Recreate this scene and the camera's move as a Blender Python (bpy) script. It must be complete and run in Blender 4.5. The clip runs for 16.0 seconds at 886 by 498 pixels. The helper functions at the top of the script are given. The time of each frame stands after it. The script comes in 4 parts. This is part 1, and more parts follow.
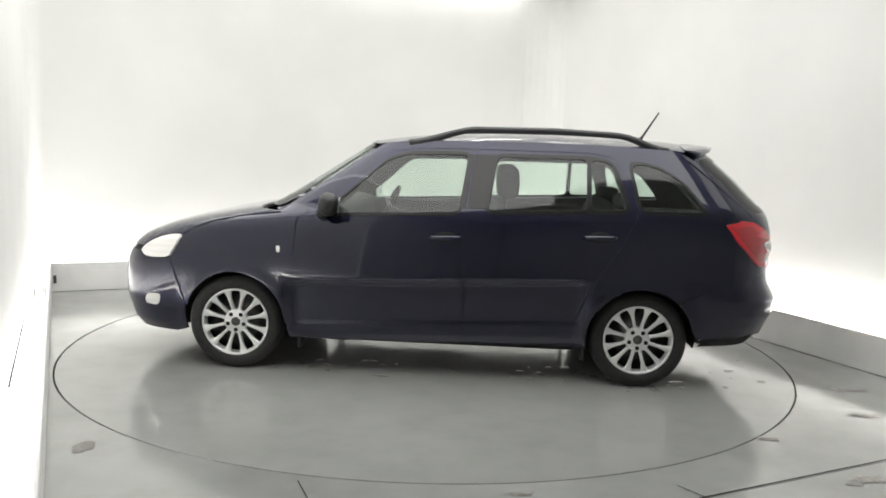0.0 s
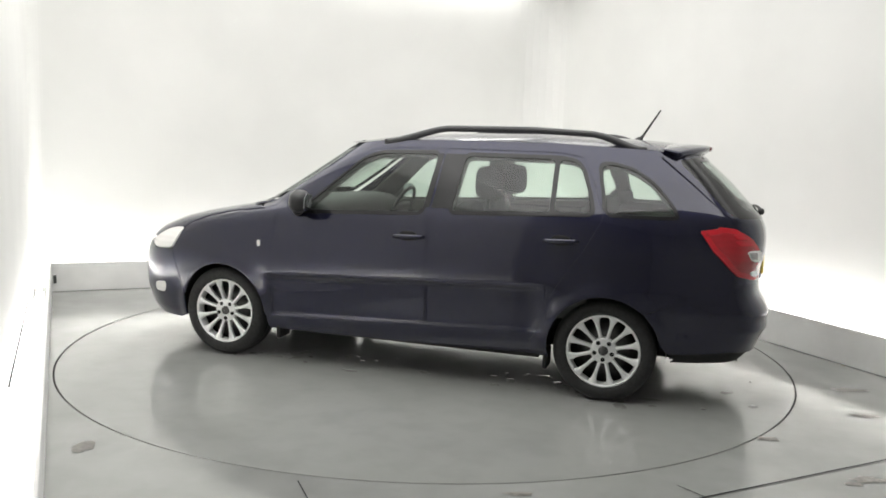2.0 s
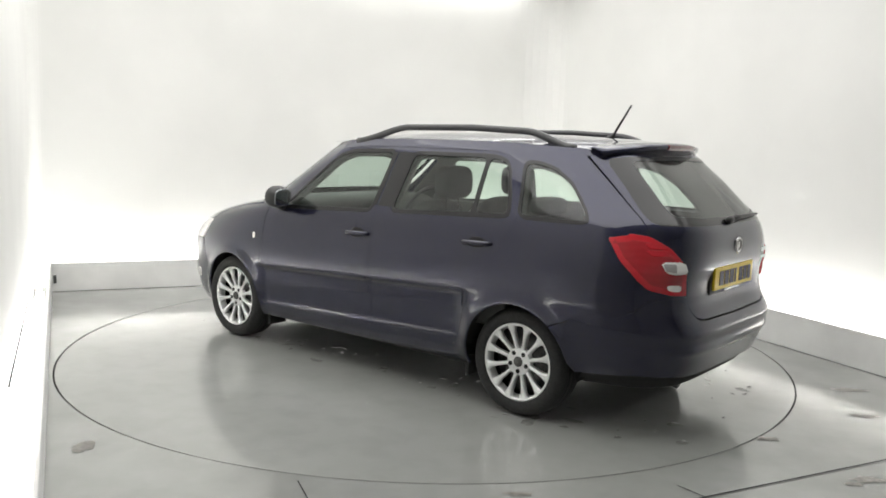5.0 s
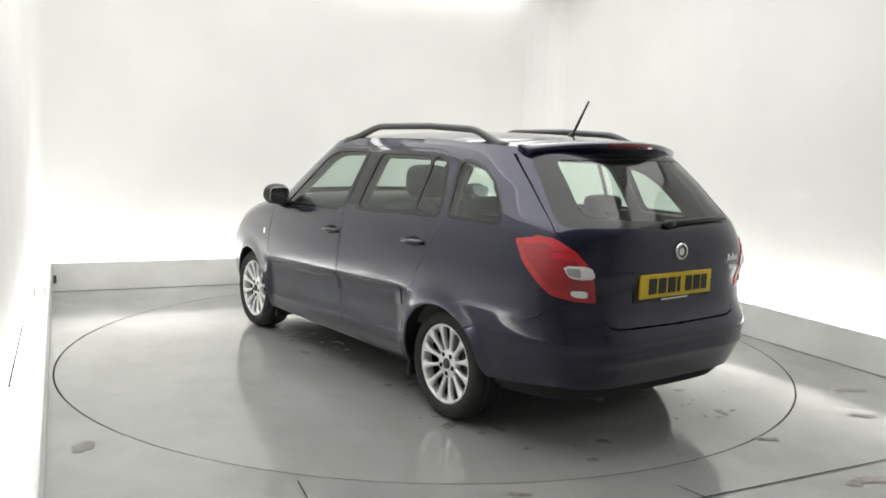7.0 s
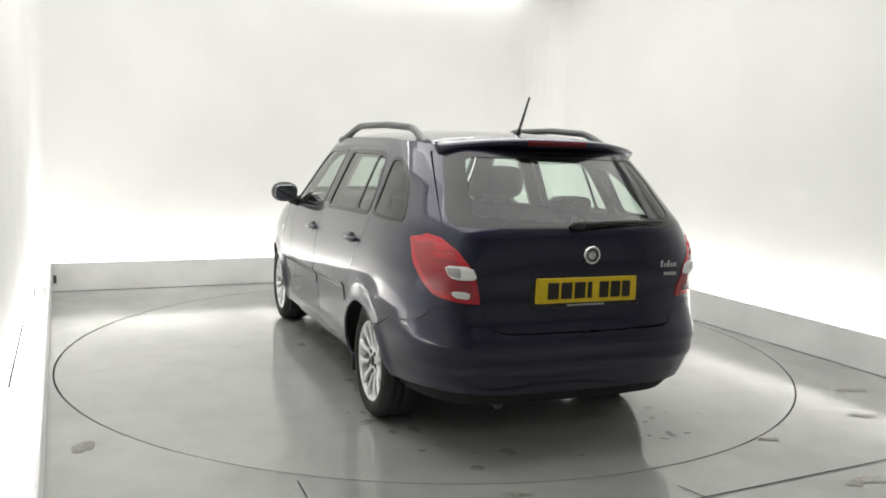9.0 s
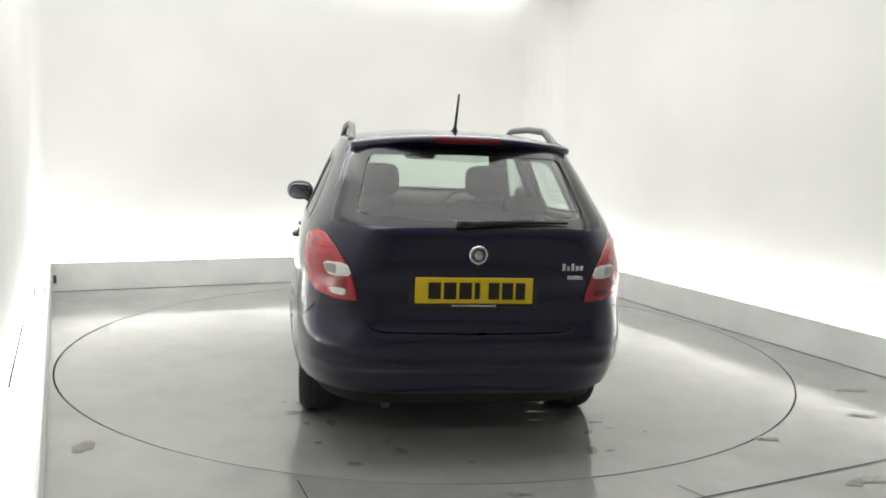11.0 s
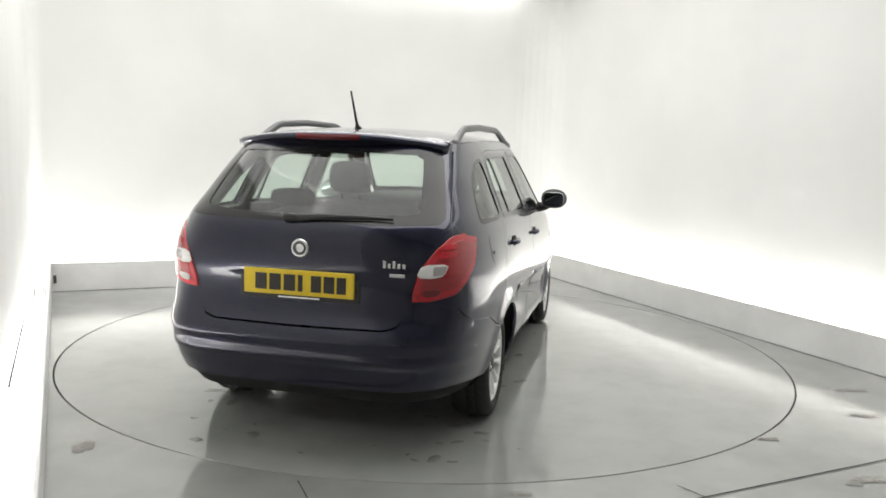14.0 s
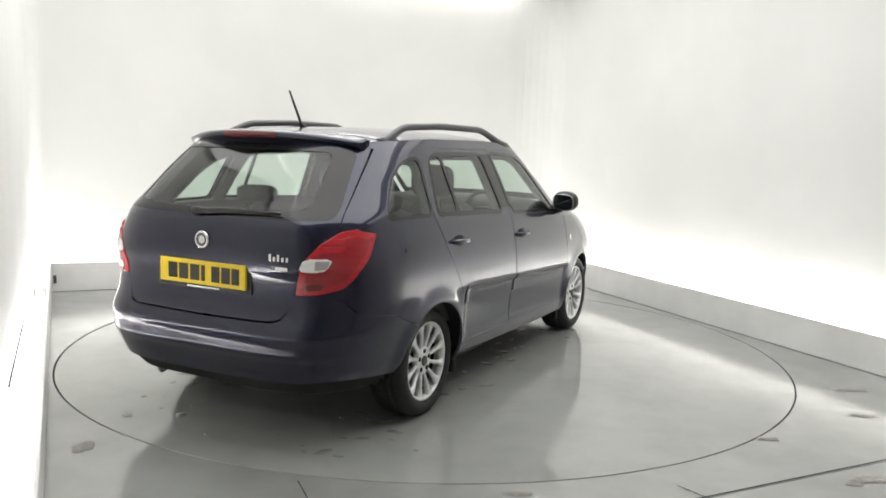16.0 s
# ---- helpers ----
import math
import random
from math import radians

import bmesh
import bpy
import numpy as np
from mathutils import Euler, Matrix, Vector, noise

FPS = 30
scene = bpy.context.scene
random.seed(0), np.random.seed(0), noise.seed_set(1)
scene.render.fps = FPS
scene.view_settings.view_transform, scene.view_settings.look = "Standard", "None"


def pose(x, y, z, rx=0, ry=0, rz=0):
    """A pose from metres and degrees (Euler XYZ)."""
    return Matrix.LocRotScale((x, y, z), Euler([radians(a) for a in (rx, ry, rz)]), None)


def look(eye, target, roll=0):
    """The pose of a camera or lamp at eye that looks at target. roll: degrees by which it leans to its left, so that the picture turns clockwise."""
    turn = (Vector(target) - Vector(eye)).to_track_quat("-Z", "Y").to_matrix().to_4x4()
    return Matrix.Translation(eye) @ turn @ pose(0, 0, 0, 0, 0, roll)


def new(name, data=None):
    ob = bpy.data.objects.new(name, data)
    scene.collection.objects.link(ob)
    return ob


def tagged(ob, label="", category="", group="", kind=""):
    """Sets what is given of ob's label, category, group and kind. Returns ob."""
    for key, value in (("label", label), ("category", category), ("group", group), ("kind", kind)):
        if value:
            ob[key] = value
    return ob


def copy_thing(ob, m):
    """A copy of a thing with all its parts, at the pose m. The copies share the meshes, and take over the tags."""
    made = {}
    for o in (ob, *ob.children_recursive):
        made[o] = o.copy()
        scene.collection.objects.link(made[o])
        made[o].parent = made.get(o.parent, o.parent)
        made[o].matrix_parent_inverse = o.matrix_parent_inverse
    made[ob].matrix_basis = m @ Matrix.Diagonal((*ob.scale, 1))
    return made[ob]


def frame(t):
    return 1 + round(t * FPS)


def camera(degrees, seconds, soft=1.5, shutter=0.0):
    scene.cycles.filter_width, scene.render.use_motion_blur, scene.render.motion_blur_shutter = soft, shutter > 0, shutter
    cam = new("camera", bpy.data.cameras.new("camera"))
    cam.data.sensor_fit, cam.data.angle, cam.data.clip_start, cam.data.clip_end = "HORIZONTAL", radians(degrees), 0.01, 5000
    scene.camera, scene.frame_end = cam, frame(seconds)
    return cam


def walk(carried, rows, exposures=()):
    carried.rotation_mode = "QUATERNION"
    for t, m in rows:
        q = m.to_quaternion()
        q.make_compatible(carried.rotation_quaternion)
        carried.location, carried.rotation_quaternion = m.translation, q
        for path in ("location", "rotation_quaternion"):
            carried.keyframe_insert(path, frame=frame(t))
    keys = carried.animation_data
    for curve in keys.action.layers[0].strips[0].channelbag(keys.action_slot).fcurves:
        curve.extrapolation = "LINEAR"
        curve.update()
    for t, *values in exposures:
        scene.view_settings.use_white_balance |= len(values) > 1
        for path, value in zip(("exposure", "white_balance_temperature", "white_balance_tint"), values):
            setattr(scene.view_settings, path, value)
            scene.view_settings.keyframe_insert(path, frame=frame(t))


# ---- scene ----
from mathutils.geometry import delaunay_2d_cdt
# ---- camera ----
EYE = Vector((0.0, -5.732, 1.430))
YAW, PITCH, ROLL = radians(1.028), radians(7.373), 1.882
AIM = Vector((math.sin(YAW) * math.cos(PITCH), math.cos(YAW) * math.cos(PITCH), -math.sin(PITCH)))
cam = camera(56.49, 16.0, soft=1.7)
walk(cam, [(0.0, look(EYE, EYE + AIM, ROLL)), (16.0, look(EYE, EYE + AIM, ROLL))],
     exposures=[(0.0, 0.22), (16.0, 0.22)])

# ---- world and lights ----
ROOM_TURN = 24.0                        # the booth stands turned to the camera
ROOM = pose(0, 0, 0, 0, 0, ROOM_TURN)
LEFT, RIGHT, BACK, FRONT = -2.42, 2.535, 2.74, -5.75   # inner faces of the low screens
PANEL_Y = -2.90                          # the unseen slatted panel on the left wall ends here
GAP, CEIL, SCREEN_H = 0.26, 3.25, 0.256
WL, WR, WB = LEFT - 0.15, RIGHT + GAP, BACK + GAP        # wall faces

world = bpy.data.worlds.new("world")
scene.world = world
world.use_nodes = True
world.node_tree.nodes["Background"].inputs[0].default_value = (0.9, 0.95, 1.0, 1)
world.node_tree.nodes["Background"].inputs[1].default_value = 0.05


def area_lamp(name, x, y, z, sx, sy, watts, rx=0.0, ry=0.0, rz=0.0):
    d = bpy.data.lights.new(name, "AREA")
    d.shape, d.size, d.size_y, d.energy, d.color = "RECTANGLE", sx, sy, watts, (1.0, 0.99, 0.965)
    ob = new(name, d)
    ob.matrix_world = ROOM @ pose(x, y, z, rx, ry, rz)
    return ob


# hidden tubes behind the low screens shine up the walls, tubes at the ceiling's edge shine down them
K_LOW, K_TOP, K_CEIL = 0.6, 2.8, 133.0
area_lamp("trough_lamp", 0.05, BACK + 0.13, 0.10, 5.0, 0.12, K_LOW * 9.0, 180)
area_lamp("trough_lamp", RIGHT + 0.13, 0.2, 0.10, 0.12, 5.0, K_LOW * 8.0, 180)
area_lamp("trough_lamp", LEFT - 0.085, -0.08, 0.10, 0.07, 5.6, K_LOW * 22.0, 180)
area_lamp("cove_lamp", -0.1, WB - 0.15, CEIL - 0.10, 5.0, 0.18, K_TOP * 5.0)
area_lamp("cove_lamp", WR - 0.31, -0.3, CEIL - 0.10, 0.50, 5.2, K_TOP * 3.0)
area_lamp("cove_lamp", WL + 0.30, -0.3, CEIL - 0.10, 0.50, 5.2, K_TOP * 4.5)
# added fill, unseen: stands in for the overall glow from the ceiling
area_lamp("ceiling_fill", -0.1, -0.6, CEIL - 0.06, 4.0, 4.9, K_CEIL)


# ---- materials ----
def nodes_of(name):
    m = bpy.data.materials.new(name)
    m.use_nodes = True
    t = m.node_tree
    return m, t, t.nodes["Principled BSDF"]


def noise_mix(t, scale, a, b, stretch=(1, 1, 1), detail=4.0, lo=0.35, hi=0.65, coords="Object"):
    tc, mp = t.nodes.new("ShaderNodeTexCoord"), t.nodes.new("ShaderNodeMapping")
    mp.inputs["Scale"].default_value = stretch
    t.links.new(tc.outputs[coords], mp.inputs["Vector"])
    n, r = t.nodes.new("ShaderNodeTexNoise"), t.nodes.new("ShaderNodeValToRGB")
    n.inputs["Scale"].default_value, n.inputs["Detail"].default_value = scale, detail
    t.links.new(mp.outputs[0], n.inputs["Vector"])
    e = r.color_ramp.elements
    e[0].position, e[1].position = lo, hi
    e[0].color, e[1].color = (*a, 1), (*b, 1)
    t.links.new(n.outputs["Fac"], r.inputs["Fac"])
    return n, r


def bump_from(t, p, height, strength, distance):
    b = t.nodes.new("ShaderNodeBump")
    b.inputs["Strength"].default_value, b.inputs["Distance"].default_value = strength, distance
    t.links.new(height, b.inputs["Height"])
    t.links.new(b.outputs[0], p.inputs["Normal"])


def plain(name, col, rough=0.5, metal=0.0, coat=0.0, vary=0.12, scale=40.0, bump=0.0, spec=0.5):
    m, t, p = nodes_of(name)
    a = tuple(c * (1 - vary) for c in col)
    b = tuple(min(1, c * (1 + vary)) for c in col)
    n, r = noise_mix(t, scale, a, b)
    t.links.new(r.outputs[0], p.inputs["Base Color"])
    p.inputs["Roughness"].default_value, p.inputs["Metallic"].default_value = rough, metal
    p.inputs["Coat Weight"].default_value, p.inputs["Coat Roughness"].default_value = coat, 0.03
    p.inputs["Specular IOR Level"].default_value = spec
    if bump:
        bump_from(t, p, n.outputs["Fac"], bump, 0.002)
    return m


def floor_material(name, spread=0.0):
    m, t, p = nodes_of(name)
    _, r1 = noise_mix(t, 0.9, (0.290 - spread, 0.295 - spread, 0.282 - spread), (0.330 + spread, 0.335 + spread, 0.322 + spread), detail=6)
    _, r2 = noise_mix(t, 5.0, (0.93, 0.93, 0.93), (1.0, 1.0, 1.0), detail=8, lo=0.3, hi=0.55)
    mix = t.nodes.new("ShaderNodeMix")
    mix.data_type, mix.blend_type = "RGBA", "MULTIPLY"
    mix.inputs[0].default_value = 1.0
    t.links.new(r1.outputs[0], mix.inputs[6])
    t.links.new(r2.outputs[0], mix.inputs[7])
    t.links.new(mix.outputs[2], p.inputs["Base Color"])
    n3, r3 = noise_mix(t, 2.2, (0.07, 0.07, 0.07), (0.17, 0.17, 0.17), detail=5)
    t.links.new(r3.outputs[0], p.inputs["Roughness"])
    n4, _ = noise_mix(t, 9.0, (0, 0, 0), (1, 1, 1), detail=3)
    bump_from(t, p, n4.outputs["Fac"], 0.05, 0.01)
    p.inputs["IOR"].default_value = 1.95
    return m


def paint_material():
    """Metallic navy: a soft flake layer under clear lacquer."""
    m, t, p = nodes_of("navy_paint")
    _, r = noise_mix(t, 900.0, (0.008, 0.0085, 0.024), (0.017, 0.0175, 0.043), detail=2)
    t.links.new(r.outputs[0], p.inputs["Base Color"])
    p.inputs["Metallic"].default_value, p.inputs["Roughness"].default_value = 0.85, 0.36
    p.inputs["Specular IOR Level"].default_value = 0.05
    p.inputs["Coat Weight"].default_value, p.inputs["Coat Roughness"].default_value = 1.0, 0.03
    p.inputs["Coat IOR"].default_value = 1.58
    n, _ = noise_mix(t, 3.0, (0, 0, 0), (1, 1, 1), detail=1)
    bump_from(t, p, n.outputs["Fac"], 0.02, 0.01)
    return m


def wet_paint_material():
    m, t, p = nodes_of("wet_navy_paint")
    p.inputs["Base Color"].default_value = (0.024, 0.025, 0.050, 1)
    p.inputs["Metallic"].default_value, p.inputs["Roughness"].default_value = 0.85, 0.36
    p.inputs["Specular IOR Level"].default_value = 0.02
    p.inputs["Coat Weight"].default_value, p.inputs["Coat Roughness"].default_value = 1.0, 0.03
    n, _ = noise_mix(t, 38.0, (0, 0, 0), (1, 1, 1), detail=2)
    bump_from(t, p, n.outputs["Fac"], 0.6, 0.012)
    return m


def glass_material(name, tint, haze=0.0):
    m, t, p = nodes_of(name)
    out = t.nodes["Material Output"]
    tr, gl, mx, lw, pw, mu = (t.nodes.new("ShaderNode" + k) for k in ("BsdfTransparent", "BsdfGlossy", "MixShader", "LayerWeight", "Math", "Math"))
    tr.inputs[0].default_value = (*tint, 1)
    gl.inputs["Roughness"].default_value = 0.0
    lw.inputs["Blend"].default_value = 0.5
    pw.operation, mu.operation = "POWER", "MULTIPLY_ADD"
    pw.inputs[1].default_value = 3.8
    mu.inputs[1].default_value, mu.inputs[2].default_value = 0.88, 0.065
    t.links.new(lw.outputs["Facing"], pw.inputs[0])
    t.links.new(pw.outputs[0], mu.inputs[0])
    t.links.new(mu.outputs[0], mx.inputs[0])
    t.links.new(tr.outputs[0], mx.inputs[1])
    t.links.new(gl.outputs[0], mx.inputs[2])
    t.links.new(mx.outputs[0], out.inputs[0])
    return m


def lens_material(name, col, rough=0.08):
    m, t, p = nodes_of(name)
    tc, w, r = t.nodes.new("ShaderNodeTexCoord"), t.nodes.new("ShaderNodeTexWave"), t.nodes.new("ShaderNodeValToRGB")
    w.inputs["Scale"].default_value, w.inputs["Distortion"].default_value = 9.0, 3.0
    w.bands_direction = "Z"
    t.links.new(tc.outputs["Object"], w.inputs["Vector"])
    r.color_ramp.elements[0].color = (*[c * 0.93 for c in col], 1)
    r.color_ramp.elements[1].color = (*col, 1)
    t.links.new(w.outputs["Fac"], r.inputs["Fac"])
    t.links.new(r.outputs[0], p.inputs["Base Color"])
    p.inputs["Roughness"].default_value = 0.25
    p.inputs["Coat Weight"].default_value, p.inputs["Coat Roughness"].default_value = 1.0, 0.02
    bump_from(t, p, w.outputs["Fac"], 0.04, 0.004)
    return m


M_WALL = plain("white_wall_paint", (0.73, 0.73, 0.71), 0.75, vary=0.025, scale=1.3, bump=0.03)
M_SCREEN = plain("white_screen_board", (0.74, 0.74, 0.725), 0.45, vary=0.06, scale=3.0)
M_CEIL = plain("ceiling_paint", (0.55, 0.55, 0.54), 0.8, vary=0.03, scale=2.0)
# grey of the unseen front wall, set by what the car should reflect
M_FRONT_GREY = plain("unseen_front_grey", (0.36, 0.36, 0.365), 0.5, vary=0.1, scale=3.0)
# tone of the added panel out of view, set for its reflection in the car
M_SLATS = plain("unseen_panel_slats", (0.52, 0.52, 0.51), 0.55, vary=0.1, scale=4.0)
M_FLOOR = floor_material("grey_floor_coating", 0.03)
M_DISC = floor_material("grey_disc_coating")
M_DARK = plain("dark_gap", (0.012, 0.012, 0.012), 0.9)
M_STAIN = plain("floor_scuff", (0.20, 0.19, 0.17), 0.3, vary=0.3, scale=30.0)
M_PAINT, M_WET = paint_material(), wet_paint_material()
M_BLACK = plain("black_plastic", (0.018, 0.018, 0.019), 0.45, vary=0.2, scale=200.0, bump=0.1)
M_TRIM = plain("black_window_trim", (0.008, 0.008, 0.009), 0.16)
M_WATER = plain("water_film", (0.20, 0.20, 0.19), 0.02, vary=0.2, scale=12.0)
M_RAIL = plain("dark_grey_rail", (0.035, 0.035, 0.037), 0.32, vary=0.1, scale=120.0)
M_RUBBER = plain("tyre_rubber", (0.016, 0.016, 0.016), 0.72, vary=0.3, scale=60.0, bump=0.2)
M_ALLOY = plain("silver_alloy", (0.80, 0.805, 0.80), 0.32, metal=0.45, vary=0.05, scale=30.0)
M_STEEL = plain("dull_steel", (0.12, 0.118, 0.115), 0.45, metal=0.8, vary=0.3, scale=30.0)
M_CHROME = plain("chrome", (0.80, 0.80, 0.80), 0.08, metal=1.0, vary=0.02)
M_GLASS = glass_material("green_tinted_glass", (0.74, 0.83, 0.77))
M_MIRROR = plain("mirror_glass", (0.42, 0.44, 0.46), 0.02, metal=1.0, vary=0.0)
M_RED = lens_material("red_lens", (0.52, 0.009, 0.020))
M_CORE = lens_material("mid_red_lens", (0.36, 0.010, 0.018))
M_LAMPGREY = lens_material("grey_lens", (0.42, 0.40, 0.39))
M_DEEPRED = lens_material("dark_red_lens", (0.16, 0.006, 0.012))
M_CLEAR = lens_material("clear_lens", (0.90, 0.885, 0.86))
M_SEAT = plain("dark_grey_seat_cloth", (0.050, 0.053, 0.050), 0.9, vary=0.08, scale=9.0)
M_INSIDE = plain("grey_inner_trim", (0.065, 0.068, 0.064), 0.75, vary=0.06, scale=20.0)
M_LINING = plain("light_headlining", (0.30, 0.30, 0.28), 0.9, vary=0.05, scale=120.0)
# black of the underbody parts, also painted shade in the handle cups
M_SHADE = plain("underbody_and_recess_black", (0.010, 0.010, 0.010), 0.9)
M_YELLOW = plain("yellow_plate", (0.80, 0.575, 0.02), 0.35, vary=0.04)
M_TUBE, _t, _p = nodes_of("glowing_tube")
_p.inputs["Emission Color"].default_value = (1.0, 0.99, 0.965, 1)
_p.inputs["Emission Strength"].default_value = 36.0
M_INK = plain("plate_ink", (0.02, 0.015, 0.01), 0.4)


# ---- mesh helpers ----
def obj(name, bm, mat, parent=None, label="", smooth=False):
    bm.normal_update()
    me = bpy.data.meshes.new(name)
    bm.to_mesh(me)
    bm.free()
    if smooth:
        me.polygons.foreach_set("use_smooth", [True] * len(me.polygons))
    me.materials.append(mat)
    ob = new(name, me)
    if parent is not None:
        ob.parent = parent
    return tagged(ob, label)


part = obj


def box(bm, x0, x1, y0, y1, z0, z1, bevel=0.0):
    vs = [bm.verts.new((x, y, z)) for z in (z0, z1) for y in (y0, y1) for x in (x0, x1)]
    fs = [bm.faces.new([vs[i] for i in q]) for q in
          ((0, 2, 3, 1), (4, 5, 7, 6), (0, 1, 5, 4), (2, 6, 7, 3), (0, 4, 6, 2), (1, 3, 7, 5))]
    if bevel:
        es = list({e for f in fs for e in f.edges})
        bmesh.ops.bevel(bm, geom=es, offset=bevel, segments=3, profile=0.5, affect="EDGES")
    return vs


def boxed(x0, x1, y0, y1, z0, z1, bevel=0.0):
    bm = bmesh.new()
    box(bm, x0, x1, y0, y1, z0, z1, bevel)
    return bm


def lathe(bm, profile, segs, m=None, closed=False):
    """Turns (radius, height) points about the z axis."""
    rows = []
    for r, h in profile:
        rows.append([bm.verts.new((r * math.cos(2 * math.pi * i / segs), r * math.sin(2 * math.pi * i / segs), h)) for i in range(segs)])
    pairs = list(zip(rows, rows[1:])) + ([(rows[-1], rows[0])] if closed else [])
    for a, b in pairs:
        for i in range(segs):
            j = (i + 1) % segs
            bm.faces.new((a[i], a[j], b[j], b[i]))
    if m is not None:
        bmesh.ops.transform(bm, matrix=m, verts=[v for r in rows for v in r])
    return rows


def tube(bm, pts, radius, segs=10, squash=1.0):
    """A round bar along points; radius may be one number or one a point."""
    pts = [Vector(p) for p in pts]
    rad = radius if isinstance(radius, (list, tuple)) else [radius] * len(pts)
    rows = []
    for i, p in enumerate(pts):
        d = (pts[min(i + 1, len(pts) - 1)] - pts[max(i - 1, 0)]).normalized()
        side = d.cross(Vector((0, 0, 1)))
        side = side.normalized() if side.length > 1e-4 else Vector((1, 0, 0))
        up = side.cross(d).normalized()
        rows.append([bm.verts.new(p + rad[i] * (math.cos(2 * math.pi * k / segs) * side * squash + math.sin(2 * math.pi * k / segs) * up)) for k in range(segs)])
    for a, b in zip(rows, rows[1:]):
        for k in range(segs):
            bm.faces.new((a[k], a[(k + 1) % segs], b[(k + 1) % segs], b[k]))
    bm.faces.new(rows[0][::-1])
    bm.faces.new(rows[-1])


def blob(bm, size, m, power=3.0, nu=18, nv=12):
    """A rounded box: a superellipsoid."""
    def f(c):
        return math.copysign(abs(c) ** (2 / power), c)
    rows = []
    for j in range(nv + 1):
        b = -math.pi / 2 + math.pi * j / nv
        rows.append([bm.verts.new(m @ Vector((size[0] * f(math.cos(b)) * f(math.cos(2 * math.pi * i / nu)),
                                              size[1] * f(math.cos(b)) * f(math.sin(2 * math.pi * i / nu)), size[2] * f(math.sin(b))))) for i in range(nu)])
    for a, c in zip(rows, rows[1:]):
        for i in range(nu):
            bm.faces.new((a[i], a[(i + 1) % nu], c[(i + 1) % nu], c[i]))
    bmesh.ops.remove_doubles(bm, verts=bm.verts[:], dist=1e-5)


# ---- the booth ----
DISC_R = 2.420
DISC_C = Vector((0.020, 0.006, 0.0))


def sheet_with_hole(name, mat):
    bm = bmesh.new()
    n = 192
    ring = [bm.verts.new(DISC_C + Vector((DISC_R * math.cos(2 * math.pi * i / n), DISC_R * math.sin(2 * math.pi * i / n), 0))) for i in range(n)]
    low = [bm.verts.new((v.co.x, v.co.y, -0.05)) for v in ring]
    inv = ROOM.inverted()
    outer = []
    for i in range(n):
        d = inv.to_3x3() @ Vector((math.cos(2 * math.pi * i / n), math.sin(2 * math.pi * i / n), 0))
        k = min([(WR + 0.3) / d.x if d.x > 1e-6 else 99, (WL - 0.3) / d.x if d.x < -1e-6 else 99,
                 (WB + 0.3) / d.y if d.y > 1e-6 else 99, (FRONT - 0.3) / d.y if d.y < -1e-6 else 99])
        outer.append(bm.verts.new(ROOM @ (d * k)))
    for cx, cy in ((WR + 0.3, WB + 0.3), (WL - 0.3, WB + 0.3), (WL - 0.3, FRONT - 0.3), (WR + 0.3, FRONT - 0.3)):
        c = ROOM @ Vector((cx, cy, 0))
        near = min(outer, key=lambda v: (v.co - c).length)
        near.co = c
    for i in range(n):
        j = (i + 1) % n
        bm.faces.new((ring[i], outer[i], outer[j], ring[j]))
        bm.faces.new((ring[j], low[j], low[i], ring[i]))
    bm.faces.new(low)
    return obj(name, bm, mat)


floor = tagged(sheet_with_hole("floor", M_FLOOR), "glossy grey coated floor round the turntable", "floor", kind="structure")


def make_turntable():
    bm = bmesh.new()
    lathe(bm, [(0.0005, 0.0), (1.2, 0.0), (DISC_R - 0.011, 0.0), (DISC_R - 0.009, -0.003), (DISC_R - 0.009, -0.03)], 160)
    ob = obj("turntable", bm, M_DISC)
    bm = bmesh.new()
    lathe(bm, [(DISC_R - 0.0085, -0.006), (DISC_R - 0.0015, -0.006), (DISC_R - 0.0015, -0.012), (DISC_R - 0.0085, -0.012)], 160, None, True)
    obj("edge_ring", bm, M_DARK, ob, "dark rubber edge gap")
    return tagged(ob, "large round turntable disc with glossy grey coating", "turntable")


turntable = make_turntable()


def wall_run():
    """The walls behind the low screens in one run with rounded corners, 12 cm thick."""
    def path(off):
        pts = [(WL - off, FRONT)]
        for cx, cy, a0, r in ((WL, WB, 180, 0.12), (WR, WB, 90, 0.42)):
            sx = 1 if cx < 0 else -1
            for k in range(9):
                a = radians(a0 - 90 * k / 8)
                pts.append((cx + sx * r + (r + off) * math.cos(a), cy - r + (r + off) * math.sin(a)))
        pts.append((WR + off, FRONT))
        return pts
    bm = bmesh.new()
    inner, outer = path(0.0), path(0.12)
    grid = [[bm.verts.new(ROOM @ Vector((x, y, z))) for x, y in p] for p, z in ((inner, 0.0), (inner, CEIL), (outer, CEIL), (outer, 0.0))]
    for a, b in zip(grid, grid[1:] + grid[:1]):
        for i in range(len(a) - 1):
            bm.faces.new((a[i], a[i + 1], b[i + 1], b[i]))
    for i in (0, -1):
        bm.faces.new([g[i] for g in grid])
    bmesh.ops.recalc_face_normals(bm, faces=bm.faces[:])
    return bm


tagged(obj("wall_run", wall_run(), M_WALL), "plain white painted booth walls with rounded corners", "wall", kind="structure")
# unseen wall closing the booth; its grey tunes reflections and bounced light
ob = obj("wall_front", boxed(WL - 0.12, WR + 0.12, FRONT - 0.12, FRONT - 0.001, 0, CEIL), M_FRONT_GREY)
ob.matrix_world = ROOM
tagged(ob, "added grey wall out of view, grey set for reflections and bounce", "wall", kind="structure")
